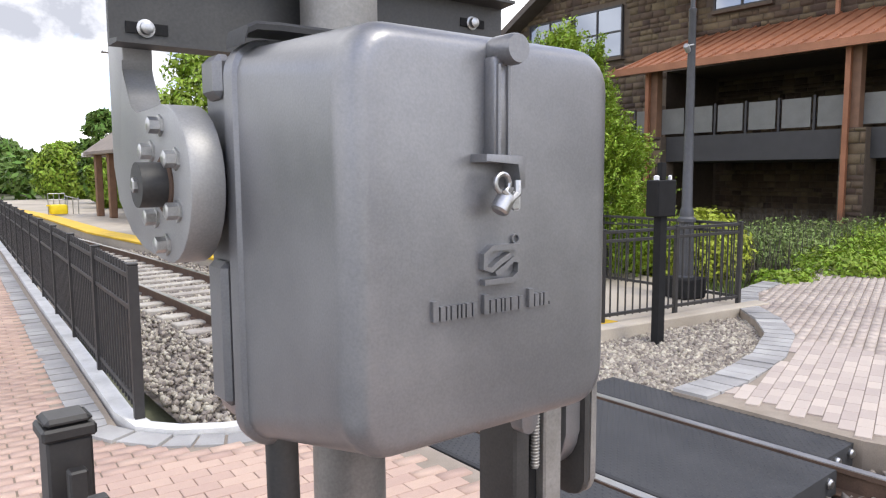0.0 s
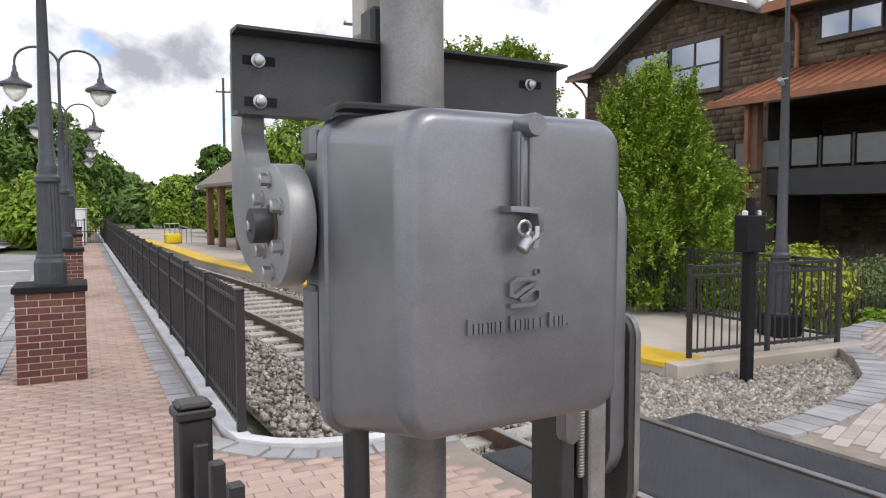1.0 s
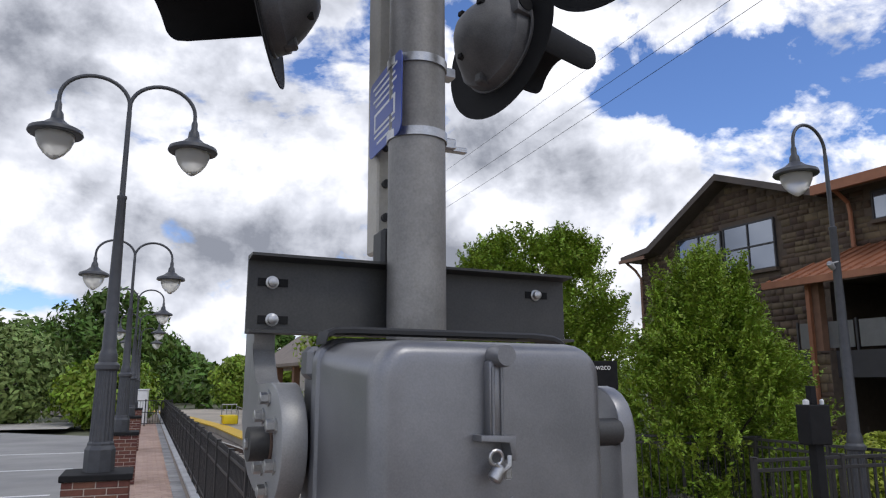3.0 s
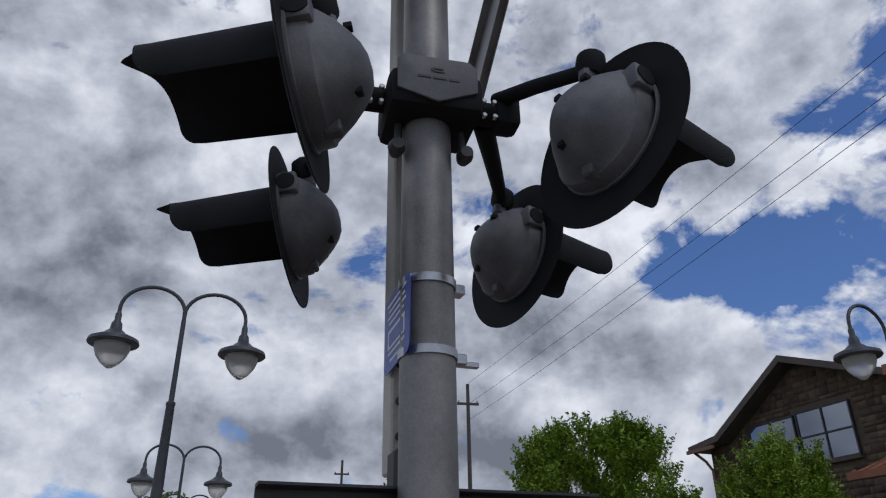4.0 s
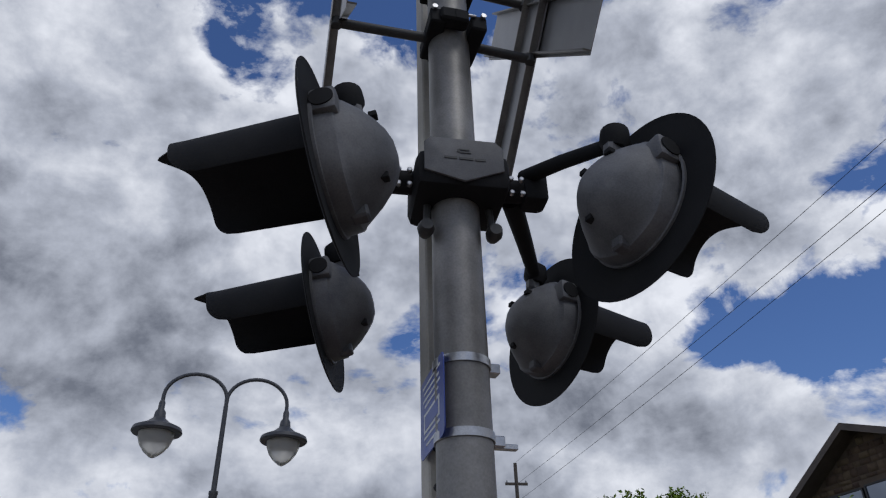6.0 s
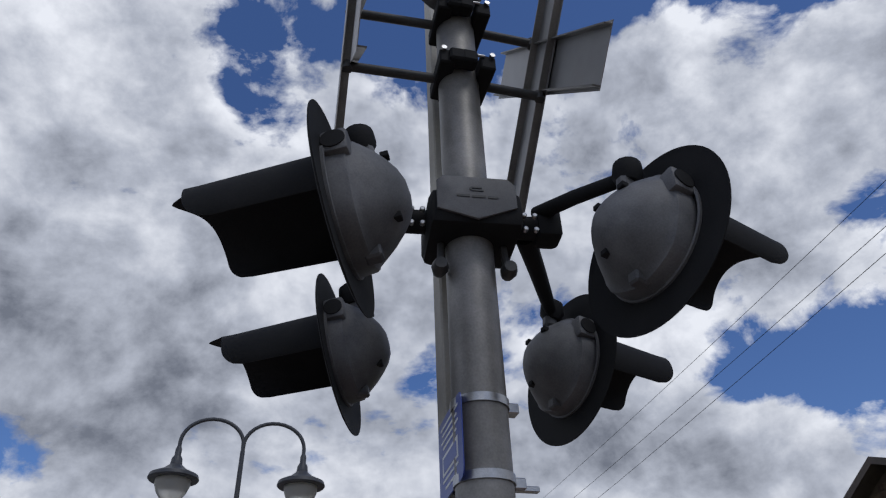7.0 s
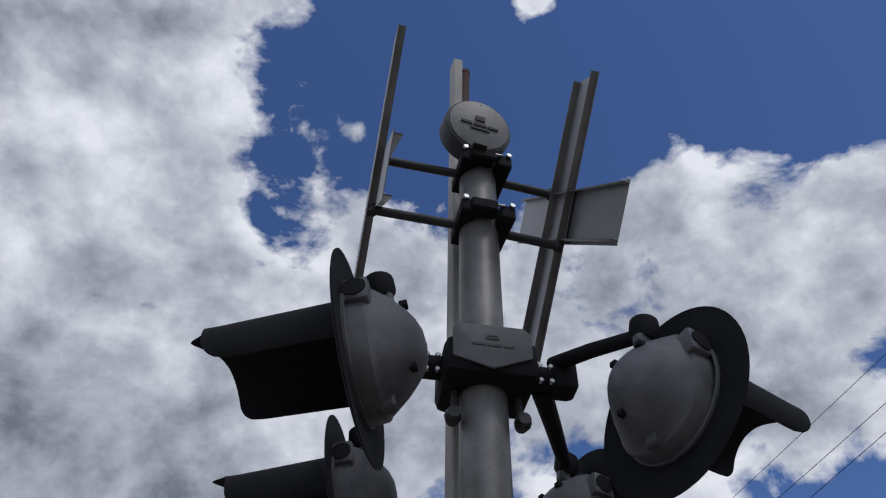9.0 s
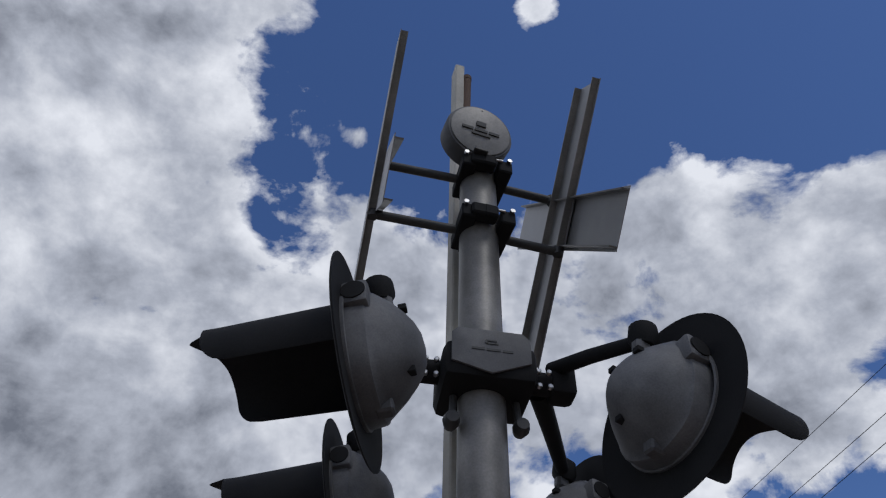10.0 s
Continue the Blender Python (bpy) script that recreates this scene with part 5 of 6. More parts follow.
while x < PX1 - 0.5:
    bm = BM()
    a, b = Vector((x, PY - 0.4, 5.15)), Vector((max(x, PX0 + 0.6), 0, 6.45))
    if x < PX0 + 0.6:
        b = a.lerp(Vector((x, 0, 6.45)), (x - PX0 + 0.3) / 0.9)
    n = Vector((0, -0.47, 0.88)) * 0.05
    q = [bm.verts.new(p) for p in (a + Vector((-.02, 0, 0)), a + Vector((.02, 0, 0)), b + Vector((.02, 0, 0)), b + Vector((-.02, 0, 0)))]
    q2 = [bm.verts.new(v.co + n) for v in q]
    bm.faces.new(q2)
    for i in range(4):
        bm.faces.new((q[i], q[(i + 1) % 4], q2[(i + 1) % 4], q2[i]))
    part("roof_seam", bm, COPPER, house, smooth=False)
    x += 0.42
# snow guards along the eave
x = PX0 + 0.1
while x < PX0 + 14:
    bm = BM()
    slab(bm, x, x + 0.12, PY - 0.1, PY + 0.0, 5.26, 5.34, 0.01)
    part("snow_guard", bm, COPPER, house, smooth=False)
    x += 0.42
bm = BM()
slab(bm, PX0 - 0.35, PX1, PY - 0.52, PY - 0.38, 4.96, 5.16)
part("porch_gutter", bm, COPPER, house, smooth=False)
for x in (11.65, 17.47, 23.3, 29.1):
    bm = BM()
    slab(bm, x + 0.0, x + 0.24, PY + 0.05, PY + 0.31, 3.0, 5.1)
    part("porch_post", bm, TRIM, house, "dark brown porch post", smooth=False)
    bm = BM()
    slab(bm, x - 0.06, x + 0.06, PY - 0.14, PY - 0.02, 0.0, 5.05)
    part("downpipe", bm, COPPER, house, smooth=False)
    bm = BM()
    slab(bm, x - 0.16, x + 0.44, PY + 0.02, PY + 0.7, 0, 3.05)
    part("pier", bm, STONEJOINT, house, smooth=False)
    stone_field(x - 0.16, x + 0.44, 0, 3.05, lambda *a: True, "pier_stonework", PY + 0.02, house)
x = 10.95
while x < 30:
    bm = BM()
    slab(bm, x, x + 0.76, PY + 0.34, PY + 0.37, 3.14, 3.9)
    part("railing_panel", bm, PANEL, house, smooth=False)
    bm = BM()
    slab(bm, x - 0.12, x - 0.06, PY + 0.33, PY + 0.39, 3.05, 3.95)
    part("railing_post", bm, FASCIA, house, smooth=False)
    x += 0.94

# ---- utility poles and wires ----
for x, y, h in ((11.65, 36.0, 14.1), (5.6, 62, 13.5)):
    up = empty("utility_pole", pose(x, y, 0), "weathered wooden utility pole with crossarm", "utility pole", "utility poles")
    bm = BM()
    rod(bm, (0, 0, 0), (0, 0, h), 0.16, 0.11)
    part("pole", bm, WOODPOLE, up)
    bm = BM()
    slab(bm, -0.7, 0.7, -0.06, 0.06, h - 1.35, h - 1.2)
    part("crossarm", bm, WOODPOLE, up)
    bm = BM()
    for xx in (-0.6, 0.6):
        turned(bm, [(0.05, 0), (0.06, 0.06), (0.03, 0.14)], 8, pose(xx, 0, h - 1.2))
    part("insulator", bm, SIGNBACK, up)
for ax, az, bx, bz in ((11.70, 14.16, 15.28, 13.46), (11.58, 12.75, 14.38, 11.9), (11.52, 11.7, 14.01, 11.3)):
    bm = BM()
    a, b = Vector((ax, 36.0, az)), Vector((bx, -12.0, bz))
    tube(bm, [a.lerp(b, i / 24) - Vector((0, 0, 0.25 * 4 * (i / 24) * (1 - i / 24))) for i in range(25)], 0.009, 6)
    thing("overhead_wire", bm, BLACKPAINT, None, "thin black overhead wire", "wire", "overhead wires")


# ---- trees and shrubs ----
def leaves(points, normals, size, r, spread=0.6):
    """Folded leaf blades at the points, facing roughly outward: arrays of vertices and faces."""
    n = len(points)
    d = normals + r.normal(0, spread, (n, 3))
    d /= np.linalg.norm(d, axis=1)[:, None] + 1e-9
    a = np.cross(d, r.normal(0, 1, (n, 3)))
    a /= np.linalg.norm(a, axis=1)[:, None] + 1e-9
    b = np.cross(d, a)
    s = size * r.uniform(0.6, 1.35, n)[:, None]
    v = np.stack([points - a * s, points + b * s * 0.42 + d * s * 0.12, points + a * s, points - b * s * 0.42 + d * s * 0.12], 1).reshape(-1, 3)
    f = np.arange(4 * n).reshape(n, 4)
    return v, f


def crown_points(n, clumps, radius, r, stretch=(1, 1, 0.85)):
    """Leaf places and outward directions over many uneven clumps."""
    i = r.integers(0, len(clumps), n)
    u = r.normal(0, 1, (n, 3))
    u /= np.linalg.norm(u, axis=1)[:, None]
    rad = radius[i] * (0.55 + 0.5 * r.random(n) ** 0.5)
    return clumps[i] + u * rad[:, None] * np.array(stretch), u


def tree(name, x, y, z, height, width, shape, n, size, mat, label, group="", trunk=True, clumps_n=90, seed=1, crad=0.13, lift=0.12, stretch=(1, 1, 0.85)):
    """Trunk and limbs with a crown of leaf clumps: cone, round or spread shape."""
    r = np.random.default_rng(seed)
    t = empty(name, pose(x, y, z), label, "tree" if height > 2 else "shrub", group)
    h = r.random(clumps_n * 3) ** (1.2 if shape == "cone" else 1.0)
    ang = r.uniform(0, 2 * math.pi, len(h))
    if shape == "cone":
        prof = np.where(h < 0.18, 0.75 + h * 1.4, np.maximum(0.0, 1 - (np.clip(h - 0.18, 0, 1) / 0.82) ** 1.35)) * 0.5
    elif shape == "round":
        prof = np.sqrt(np.clip(1 - (2 * h - 1) ** 2, 0, 1)) * 0.5
    else:
        prof = np.sqrt(np.clip(1 - (h * 1.1 - 0.35) ** 2 / 0.75, 0.02, 1)) * 0.5
    rho = prof * (0.55 + 0.5 * r.random(len(h)) ** 0.6)
    c = np.stack([np.cos(ang) * rho * width, np.sin(ang) * rho * width, (lift + h * (1 - lift)) * height], 1)
    rad = (crad * width * r.uniform(0.55, 1.25, len(h))) * (0.55 + 0.6 * (prof / prof.max()))
    p, u = crown_points(n, c, rad, r, stretch)
    p[:, 2] = np.maximum(p[:, 2], 0.03)
    u = u * 0.6 + np.stack([p[:, 0] / width, p[:, 1] / width, 0 * p[:, 0] + 0.35], 1)
    v, f = leaves(p, u, size, r)
    ob = soup("crown", v, f, mat)
    ob.parent = t
    if trunk:
        bm = BM()
        tube(bm, [(0, 0, -0.05), (0.02 * width, 0, height * 0.25), (-0.01 * width, 0.01 * width, height * 0.5), (0, 0, height * 0.8)], max(0.05, 0.035 * width), 8, 0.02)
        for k in range(9):
            a = k * 2.4
            z0 = height * (0.15 + 0.06 * k)
            l = width * 0.3 * (1 - 0.06 * k)
            tube(bm, [(0, 0, z0), (math.cos(a) * l * 0.5, math.sin(a) * l * 0.5, z0 + 0.1 * height), (math.cos(a) * l, math.sin(a) * l, z0 + 0.17 * height)], max(0.02, 0.014 * width), 6, 0.008)
        part("trunk", bm, BARK, t)
    return t


def sprayed_tree(name, x, y, z, height, width, profile, sprays, per, size, mat, label, group="", seed=1, length=0.42, low=0.0, leaders=0):
    """A dense tree whose crown is made of leafy sprays that grow outward and up; profile: (height, radius) fractions."""
    r = np.random.default_rng(seed)
    t = empty(name, pose(x, y, z), label, "tree", group)
    hs, ws = [a for a, b in profile], [b for a, b in profile]
    # sprays gather in clumps, and some follow upright leaders that stand out at the top
    clumps = sprays // 15
    ch, ca, cr = r.uniform(low, 0.97, clumps), r.uniform(0, 2 * math.pi, clumps), np.where(r.random(clumps) < 0.28, r.uniform(0.25, 0.62, clumps), r.uniform(0.72, 1.06, clumps))
    i = r.integers(0, clumps, sprays)
    h = np.clip(ch[i] + r.normal(0, 0.022, sprays), low, 1.0)
    ang = ca[i] + r.normal(0, 0.10, sprays)
    rad = np.interp(h, hs, ws) * 0.5 * width * cr[i] * (0.72 + 0.3 * r.random(sprays) ** 0.5)
    base = np.stack([np.cos(ang) * rad, np.sin(ang) * rad, np.maximum(h * height * 0.96 - 0.2 * length / 0.42, 0.06)], 1)
    if leaders:
        la, lr, lh = r.uniform(0, 2 * math.pi, leaders), r.uniform(0.05, 0.5, leaders), r.uniform(0.93, 1.06, leaders)
        k = r.integers(0, leaders, sprays // 6)
        f = r.random(len(k))
        reach = np.interp(lr[k], [0.0, 0.3, 0.62], [1.05, 0.92, 0.74]) * lh[k]
        rr = 0.17 * (1 - f) + 0.01
        q = r.uniform(0, 2 * math.pi, len(k))
        base[:len(k)] = np.stack([np.cos(la[k]) * lr[k] * width * 0.5 + np.cos(q) * rr, np.sin(la[k]) * lr[k] * width * 0.5 + np.sin(q) * rr, height * (reach - 0.22 * (1 - f))], 1)
        h[:len(k)] = 1.6
    out = np.stack([np.cos(ang), np.sin(ang), 0.75 + 0.9 * h + r.normal(0, 0.25, sprays)], 1) + r.normal(0, 0.28, (sprays, 3))
    out /= np.linalg.norm(out, axis=1)[:, None]
    ln = length * r.uniform(0.5, 1.25, sprays)
    side = np.cross(out, r.normal(0, 1, (sprays, 3)))
    side /= np.linalg.norm(side, axis=1)[:, None]
    f = np.linspace(0.0, 1.0, per)[None, :, None]
    sign = np.where(np.arange(per) % 2, 1.0, -1.0)[None, :, None]
    wide = (1.15 - f) * size * 1.5
    pts = base[:, None] + out[:, None] * (f * ln[:, None, None]) + side[:, None] * sign * wide + r.normal(0, size * 0.5, (sprays, per, 3))
    up = np.cross(out, side)
    up *= np.sign(up[:, 2:3] + 1e-6)
    nor = np.repeat((up * 0.8 + out * 0.4)[:, None], per, 1)
    pts, nor = pts.reshape(-1, 3), nor.reshape(-1, 3)
    pts[:, 2] = np.maximum(pts[:, 2], 0.05)
    v, fc = leaves(pts, nor, size, r, 0.38)
    ob = soup("crown", v, fc, mat)
    ob.parent = t
    bm = BM()
    tube(bm, [(0, 0, -0.05), (0.02 * width, 0, height * 0.3), (0, 0, height * 0.8)], 0.03 * width, 8, 0.02)
    for k in range(14):
        a = k * 2.4
        z0 = height * (0.06 + 0.045 * k)
        l = width * 0.30 * (1 - 0.05 * k)
        tube(bm, [(0, 0, z0), (math.cos(a) * l * 0.5, math.sin(a) * l * 0.5, z0 + 0.12 * height), (math.cos(a) * l, math.sin(a) * l, z0 + 0.24 * height)], 0.011 * width, 6, 0.008)
    part("trunk", bm, BARK, t)
    return t


HORNBEAM = ((0.0, 0.72), (0.1, 0.92), (0.25, 1.0), (0.5, 0.78), (0.7, 0.50), (0.85, 0.27), (0.95, 0.10), (1.0, 0.03))
ROUNDED = ((0.0, 0.35), (0.12, 0.72), (0.3, 0.95), (0.5, 1.0), (0.7, 0.95), (0.85, 0.80), (0.95, 0.58), (1.0, 0.36))
sprayed_tree("clipped_tree", 8.8, 2.75, -0.05, 4.0, 3.85, HORNBEAM, 6400, 28, 0.036, LEAF, "dense bright green conical hornbeam behind the railing", seed=3, leaders=11)
sprayed_tree("street_tree", 9.35, 11.4, -0.1, 6.6, 5.2, ROUNDED, 6000, 24, 0.058, LEAF, "broad rounded green street tree beside the platform", seed=5, length=0.5, low=0.14)
tree("street_tree", 4.5, 12.8, -0.1, 4.9, 3.0, "round", 16000, 0.085, LEAF, "round green street tree behind the platform", seed=8, clumps_n=70)
for k, (x, y, h, w, mt) in enumerate(((-4.9, 31, 3.2, 4.0, LEAF), (-6.4, 40, 7.4, 6.2, LEAFDARK), (-8.5, 58, 6.8, 7.0, LEAFDARK), (-10.5, 34, 4.6, 6.0, LEAFPALE), (-15, 33, 4.6, 6.5, LEAFPALE),
                              (-20, 32, 4.8, 7, LEAFPALE), (-26, 31, 5, 7, LEAFPALE), (-33, 30, 5, 8, LEAFPALE), (-41, 32, 5, 9, LEAFPALE), (3.6, 33, 3.6, 2.2, LEAF), (3.6, 40, 5.6, 2.6, LEAFDARK), (6.6, 36, 4.4, 3.4, LEAFDARK),
                              (1.6, 50, 4.0, 4.0, LEAF), (7.2, 17.5, 4.6, 2.6, LEAF), (14.5, 28, 6.0, 4.5, LEAF))):
    tree("far_tree", x, y, -0.2, h, w, "round", 9000, 0.13 + 0.012 * h, mt, "leafy tree at the edge of the parking lot and track", "far trees", seed=20 + k, clumps_n=60, crad=0.14, lift=0.04)


def woods(name, spots, n, size, mat, label):
    """A far wood: many crowns as one leafy mass."""
    r = np.random.default_rng(11)
    c, rad = [], []
    for x, y, z, w in spots:
        for _ in range(10):
            u = r.normal(0, 1, 3)
            u /= np.linalg.norm(u)
            c.append((x + u[0] * w * 0.4, y + u[1] * w * 0.4, z + u[2] * w * 0.35))
            rad.append(w * r.uniform(0.16, 0.3))
    p, u = crown_points(n, np.array(c), np.array(rad), r)
    v, f = leaves(p, u + np.array([0, -0.3, 0.3]), size, r)
    ob = soup(name, v, f, mat)
    return tagged(ob, label, "woods", kind="stuff")


rw = random.Random(4)
spots = []
for i in range(260):
    s = rw.uniform(0, 1)
    # wooded bank on the left of the track, dropping towards the cutting
    y = 48 + s * 90
    x = -14 - s * 34 - rw.uniform(0, 40)
    top = 3.2 + (abs(x + 12 + s * 30)) * 0.32 * rw.uniform(0.85, 1.1)
    spots.append((x, y, min(top, 13.0), rw.uniform(4, 6.5)))
for i in range(70):
    y = rw.uniform(50, 120)
    spots.append((curve_at(TRACK, min(y, 109)) + 9 + rw.uniform(0, 25), y, rw.uniform(0.5, 2.2) + (y - 50) * 0.01, rw.uniform(3.5, 5)))
for i in range(50):
    spots.append((rw.uniform(-70, -30), rw.uniform(115, 150), rw.uniform(1.5, 4.5), rw.uniform(6, 8)))
for i in range(130):
    spots.append((rw.uniform(-140, -45), rw.uniform(75, 115), rw.uniform(3, 8.5), rw.uniform(6, 9)))
# wooded slope that closes the bend of the track
for i in range(120):
    x, y = rw.uniform(-28, 3), rw.uniform(84, 102)
    top = min(10.0, 2.6 + 0.62 * max(0.0, 1.5 - x)) if x > -9 else min(11.0, 8.0 + 0.16 * (-9 - x))
    w = rw.uniform(3.0, 4.6)
    spots.append((x, y, max(0.3, (top - w * 0.45) * rw.uniform(0.35, 1.0)), w))
woods("wooded_hillside", spots, 230000, 0.40, LEAFDARK, "dark green wooded hillside beyond the parking lot and track")
bm = BM()
hp = []
for i in range(41):
    a = -150 + i * 5.4
    hp.append((a, 128 + 10 * math.sin(i)))
rings = [[(x, y - 45, -1), (x, y - 12, 5 + 1 * math.sin(k * 1.3)), (x, y + 30, 7 + 1.5 * math.sin(k * 0.7)), (x, y + 60, -1)] for k, (x, y) in enumerate(hp) if x < -30]
ring_loft(bm, rings)
thing("hill", bm, SOIL, None, "low hill under the far wood", "hill", kind="structure")

# shrubs before the porch
for k, (x, y, h, w, mt) in enumerate(((10.4, 1.2, 0.95, 1.7, LEAFYEL), (11.6, 2.3, 1.0, 1.8, LEAFYEL), (13.2, 1.6, 0.9, 2.0, LEAFYEL), (14.2, 0.2, 0.9, 1.9, LEAF), (12.6, -0.1, 0.75, 1.6, LEAF), (15.8, 0.6, 1.1, 2.3, LEAF),
                              (17.0, 1.8, 1.1, 2.4, LEAFPALE), (12.2, 3.4, 0.8, 2.2, LEAFPALE), (14.8, 2.6, 0.9, 2.5, LEAFPALE), (18.4, 0.8, 1.2, 2.5, LEAF), (16.4, 3.5, 0.9, 2.5, LEAFPALE), (10.9, -0.2, 0.45, 0.9, LEAF))):
    tree("shrub", x, y, -0.25, h * (1.1 if k < 2 else 0.62), w, "round", 5200, 0.05, mt if k != 2 else LEAFPALE, "leafy low shrub in the planted bed", "shrubs", trunk=False, seed=50 + k, clumps_n=40, crad=0.16, lift=0.0)

# tall grass and dry stalks between the shrubs
def grass_bed(name, n, mat, low, high, label):
    r = np.random.default_rng(31)
    x = r.uniform(9.8, 21, n)
    y = r.uniform(0.0, 5.5, n) + (x - 9.8) * 0.16
    c = np.stack([x, y, np.full(n, -0.32)], 1)
    a = r.uniform(0, 2 * math.pi, n)
    w = np.stack([np.cos(a), np.sin(a), 0 * a], 1) * r.uniform(0.006, 0.014, n)[:, None]
    tip = c + np.stack([r.normal(0, 0.10, n), r.normal(0, 0.10, n), r.uniform(low, high, n)], 1)
    v = np.stack([c - w, c + w, tip], 1).reshape(-1, 3)
    return tagged(soup(name, v, np.arange(3 * n).reshape(n, 3), mat), label, "grass", kind="stuff")


grass_bed("bed_grass", 26000, LEAFPALE, 0.12, 0.34, "green grass in the planted bed before the building")
grass_bed("dry_stalks", 5000, BARK, 0.5, 1.25, "bare brown stalks in the planted bed")

# ---- ballast stones ----
def stones(name, spots, label):
    r = np.random.default_rng(3)
    n = len(spots)
    base = np.array([(1, 0, 0), (-1, 0, 0), (0, 1, 0), (0, -1, 0), (0, 0, 1), (0, 0, -1)], float)
    tri = np.array([(0, 2, 4), (2, 1, 4), (1, 3, 4), (3, 0, 4), (2, 0, 5), (1, 2, 5), (3, 1, 5), (0, 3, 5)])
    v = base[None] * r.uniform(0.55, 1.25, (n, 6, 1)) + r.normal(0, 0.12, (n, 6, 3))
    q = r.normal(0, 1, (n, 4))
    q /= np.linalg.norm(q, axis=1)[:, None]
    w, x, y, z = q.T
    R = np.stack([1 - 2 * (y * y + z * z), 2 * (x * y - z * w), 2 * (x * z + y * w), 2 * (x * y + z * w), 1 - 2 * (x * x + z * z), 2 * (y * z - x * w), 2 * (x * z - y * w), 2 * (y * z + x * w), 1 - 2 * (x * x + y * y)], 1).reshape(n, 3, 3)
    v = np.einsum("nij,nkj->nki", R, v) * r.uniform(0.02, 0.046, (n, 1, 1)) + np.array(spots)[:, None]
    f = (tri[None] + 6 * np.arange(n)[:, None, None]).reshape(-1, 3)
    ob = soup(name, v.reshape(-1, 3), f, STONES)
    return tagged(ob, label, "ballast", kind="stuff")


rs = random.Random(9)
spots = []
while len(spots) < 15000:
    y = -3.0 + 15 * rs.random() ** 1.6
    p, t, n = track_frame(y)
    u = rs.uniform(-2.0, 1.6)
    if abs(abs(u) - GAUGE) < 0.07:
        continue
    q = p + n * u
    if (q - W(0, 0)).dot(WN) < 0.93 or (q.y < -2.2 and q.x < 2.6):
        continue
    spots.append((q.x, q.y, -0.225 + rs.uniform(0, 0.03) + (0.05 if u < -1.1 else 0)))
k = 0
while k < 13000:
    x, y = rs.uniform(4.35, 8.7), rs.uniform(-3.5, -1.2)
    lim = -3.5 + 0.11 * (x - 5.0) if x < 5.6 else (-3.42 + (x - 5.6) * 0.38 if x < 6.5 else (-3.08 + (x - 6.5) * 0.62 if x < 7.3 else -2.6 + (x - 7.3) * 1.08))
    if y < lim - 0.03 or (x > 5.9 and y > -1.5):
        continue
    spots.append((x, y, -0.20 + 0.05 * min(1, max(0, (x - 4.6) / 2)) + rs.uniform(0, 0.03)))
    k += 1
for _ in range(2500):
    y = rs.uniform(-9.5, -5.1)
    p, t, n = track_frame(y)
    q = p + n * rs.uniform(-0.5, 1.6)
    spots.append((q.x, q.y, -0.21 + rs.uniform(0, 0.03)))
stones("ballast_stones", spots, "loose grey and brown ballast stones around the track")
bm = BM()
vs = [bm.verts.new(p) for p in ((4.5, -3.5, -0.26), (5.6, -3.45, -0.20), (6.5, -3.1, -0.18), (7.3, -2.62, -0.18), (7.85, -2.1, -0.18), (8.35, -1.4, -0.18), (6.3, -1.4, -0.18), (5.6, -1.45, -0.21), (4.7, -1.3, -0.25))]
bm.faces.new(vs)
thing("ballast_slope", bm, BALLASTBED, None, "bank of pale ballast between platform and path", "ballast", kind="structure", smooth=False)

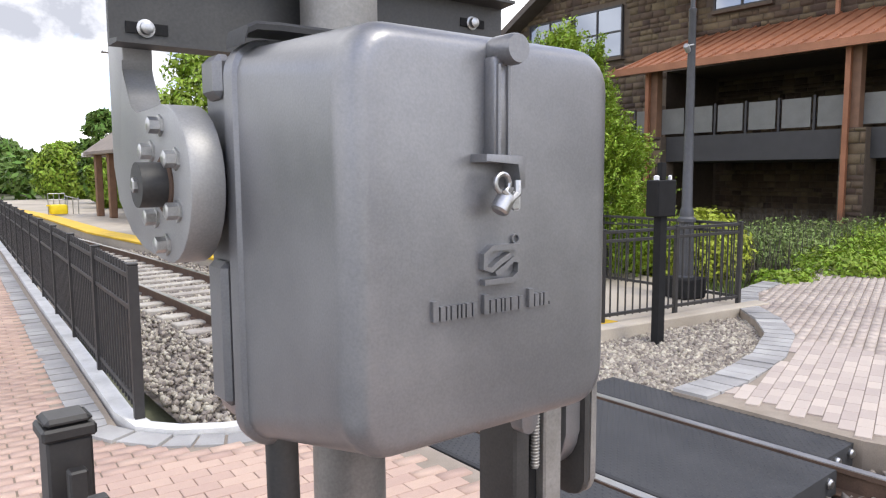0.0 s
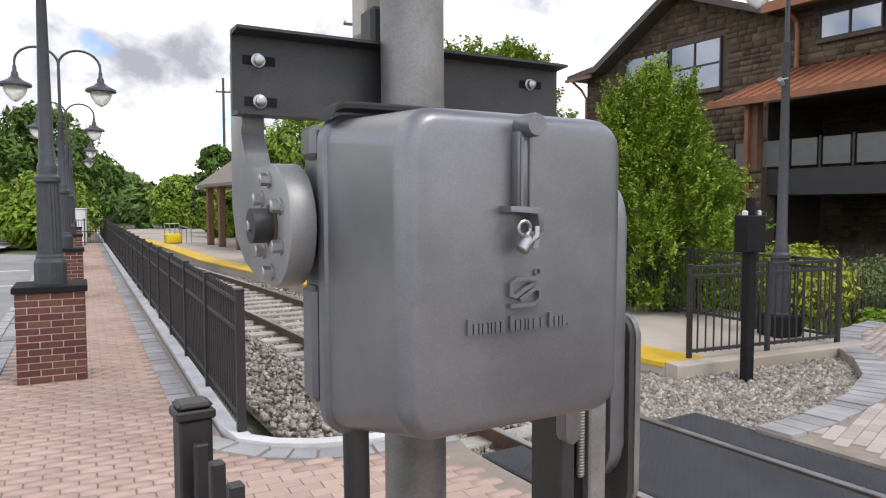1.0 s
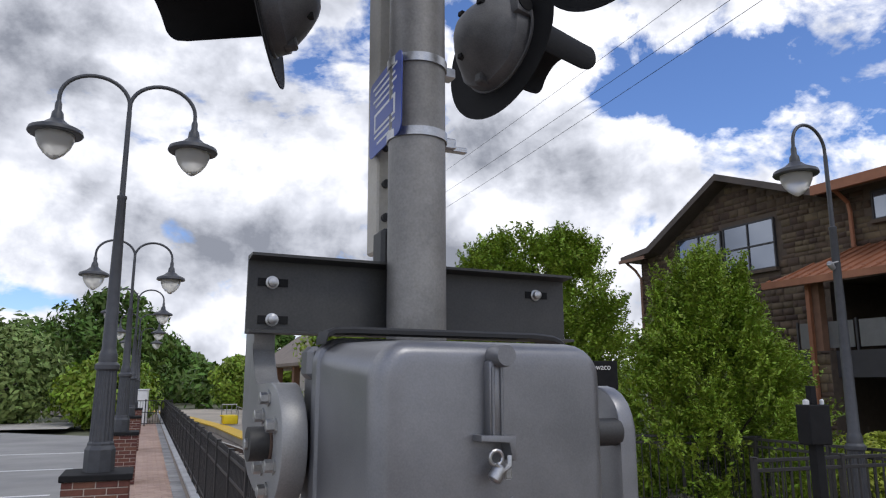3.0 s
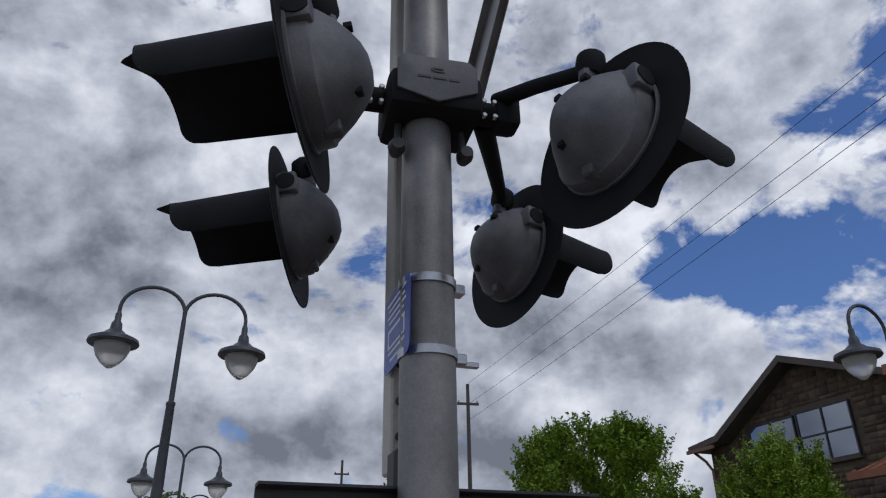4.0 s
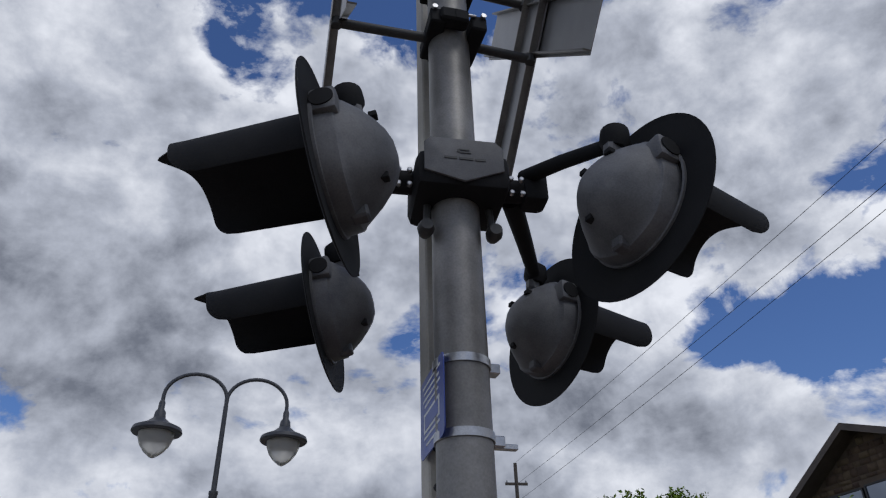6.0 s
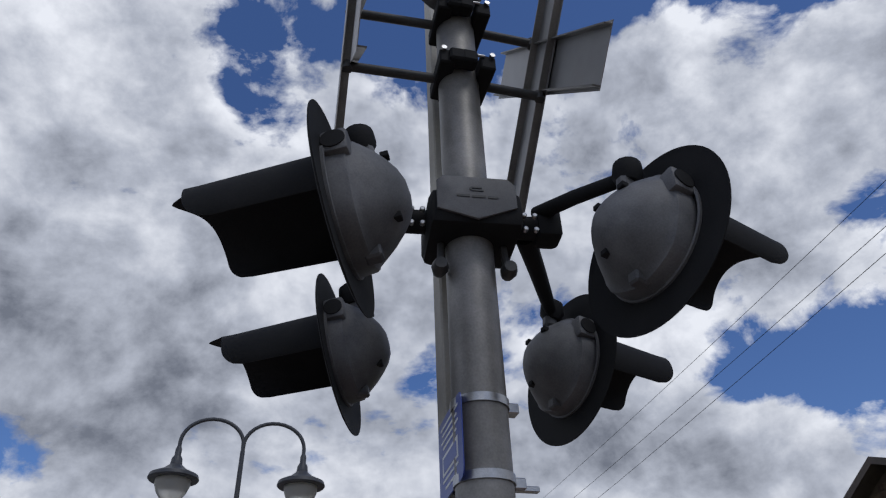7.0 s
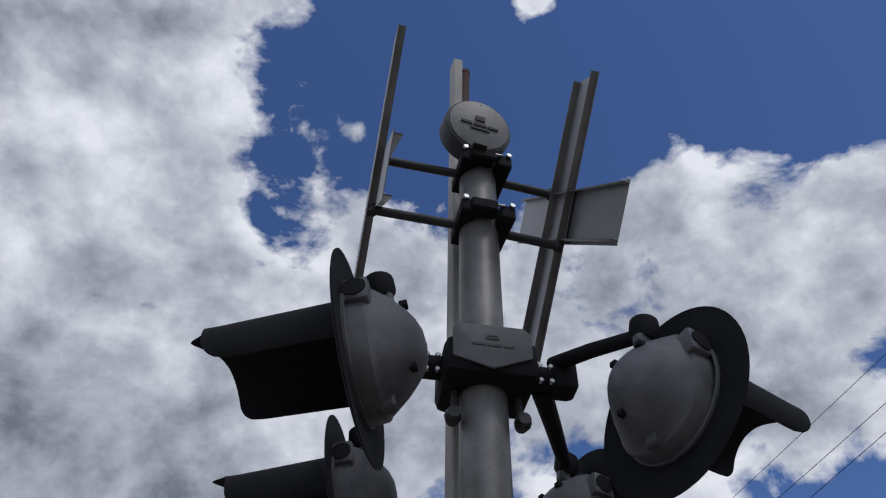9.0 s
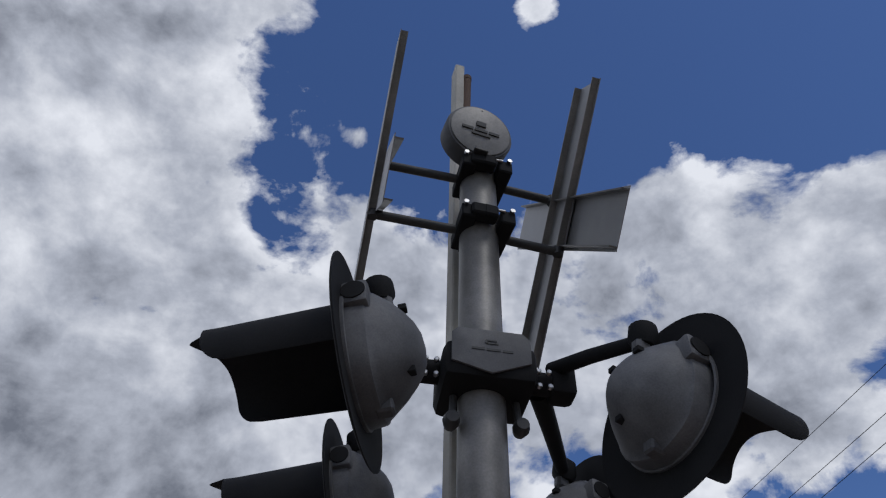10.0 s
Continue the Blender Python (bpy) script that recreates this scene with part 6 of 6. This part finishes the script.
# ---- pavers of the walk and the paths ----
def pavers(owner, origin, turn, s0, s1, u0, u1, l, w, inside, mat, z, budget, name="paver"):
    """Pavers in a running bond: the nearest are pieces of their own, the rest one mesh."""
    bm = BM()
    slab(bm, 0.002, l - 0.002, 0.002, w - 0.002, -0.05, 0.0, 0.003)
    me = finish(name, bm, mat, False)
    vs, fs = [], []
    near = []
    rot = pose(0, 0, 0, 0, 0, turn)
    row = 0
    s = s0
    while s < s1:
        u = u0 - (l / 2 if row % 2 else 0)
        while u < u1:
            c = origin + (rot @ Vector((u + l / 2, s + w / 2, 0)))
            if inside(c.x, c.y):
                near.append(((c - Vector((1.3, -4.6, 0))).length, u, s))
            u += l
        s += w
        row += 1
    near.sort()
    for k, (d, u, s) in enumerate(near):
        dz = random.uniform(-0.002, 0.0015)
        if k < budget:
            ob = new(name, me)
            ob.parent = owner
            ob.matrix_basis = Matrix.Translation(origin) @ rot @ pose(u, s, z + dz)
        else:
            g = 0.004
            i = len(vs)
            for a, b, c in ((g, g, -.03), (l - g, g, -.03), (l - g, w - g, -.03), (g, w - g, -.03), (g + .003, g + .003, 0), (l - g - .003, g + .003, 0), (l - g - .003, w - g - .003, 0), (g + .003, w - g - .003, 0)):
                p = origin + rot @ Vector((u + a, s + b, 0))
                vs.append((p.x, p.y, z + dz + c))
            fs += [(i + 4, i + 5, i + 6, i + 7), (i, i + 1, i + 5, i + 4), (i + 1, i + 2, i + 6, i + 5), (i + 2, i + 3, i + 7, i + 6), (i + 3, i, i + 4, i + 7)]
    if fs:
        ob = soup("far_pavers", np.array(vs), np.array(fs), mat)
        ob.parent = owner
        tagged(ob, kind="stuff")


def in_poly(x, y, poly):
    hit, j = False, len(poly) - 1
    for i in range(len(poly)):
        (xi, yi), (xj, yj) = poly[i], poly[j]
        if (yi > y) != (yj > y) and x < (xj - xi) * (y - yi) / (yj - yi) + xi:
            hit = not hit
        j = i
    return hit


walk_poly = [xy(W(30, -0.78)), xy(W(-13.5, -0.78)), (4.4, -13.3), (3.45, -8.0), (2.98, -5.2), (2.62, -3.6), (2.5, -3.42)] + [xy(p) for p in [W(-3.3, 2.1), W(-3.28, 1.75), W(-3.2, 1.35), W(-3.0, 1.0), W(-2.75, 0.78), W(-2.45, 0.62)]] + [xy(W(30, 0.58))]
pave = bpy.data.objects["pavement"]
pavers(pave, W(0, 0), WALK_TURN, -14, 30, -0.8, 3.6, 0.205, 0.103, lambda x, y: in_poly(x, y, walk_poly), PAVER, 0.0, 300)
border = [W(30, 0.60), W(0, 0.60), W(-2.45, 0.62), W(-2.75, 0.78), W(-3.0, 1.0), W(-3.2, 1.35), W(-3.28, 1.75), W(-3.3, 2.1), W(-3.32, 2.4)]
ribbon("walk_border", border[::-1], 0.0, 0.2, -0.1, 0.002, PAVERGREY, "grey paver border beside the kerb", "walk border", 0.2)
ribbon("walk_border", [W(-13.5, -0.80), W(24, -0.80)], -0.19, 0.0, -0.1, 0.002, PAVERGREY, "grey paver border beside the parking lot", "walk border", 0.3)
path_poly = [(5.28, -3.75)] + [(5.7, -3.72), (6.62, -3.36), (7.5, -2.85), (8.1, -2.25), (8.6, -1.55), (9.5, -0.85), (12, 0.1), (16, 0.9), (18, 1.2), (18, -2.8), (14, -3.2), (9, -5.5), (5.4, -5.2)]
pavers(bpy.data.objects["far_path"], Vector((5.2, -4.2, 0)), 28, -8, 8, -3, 15, 0.205, 0.103, lambda x, y: in_poly(x, y, path_poly), PAVERMIX, -0.01, 200)
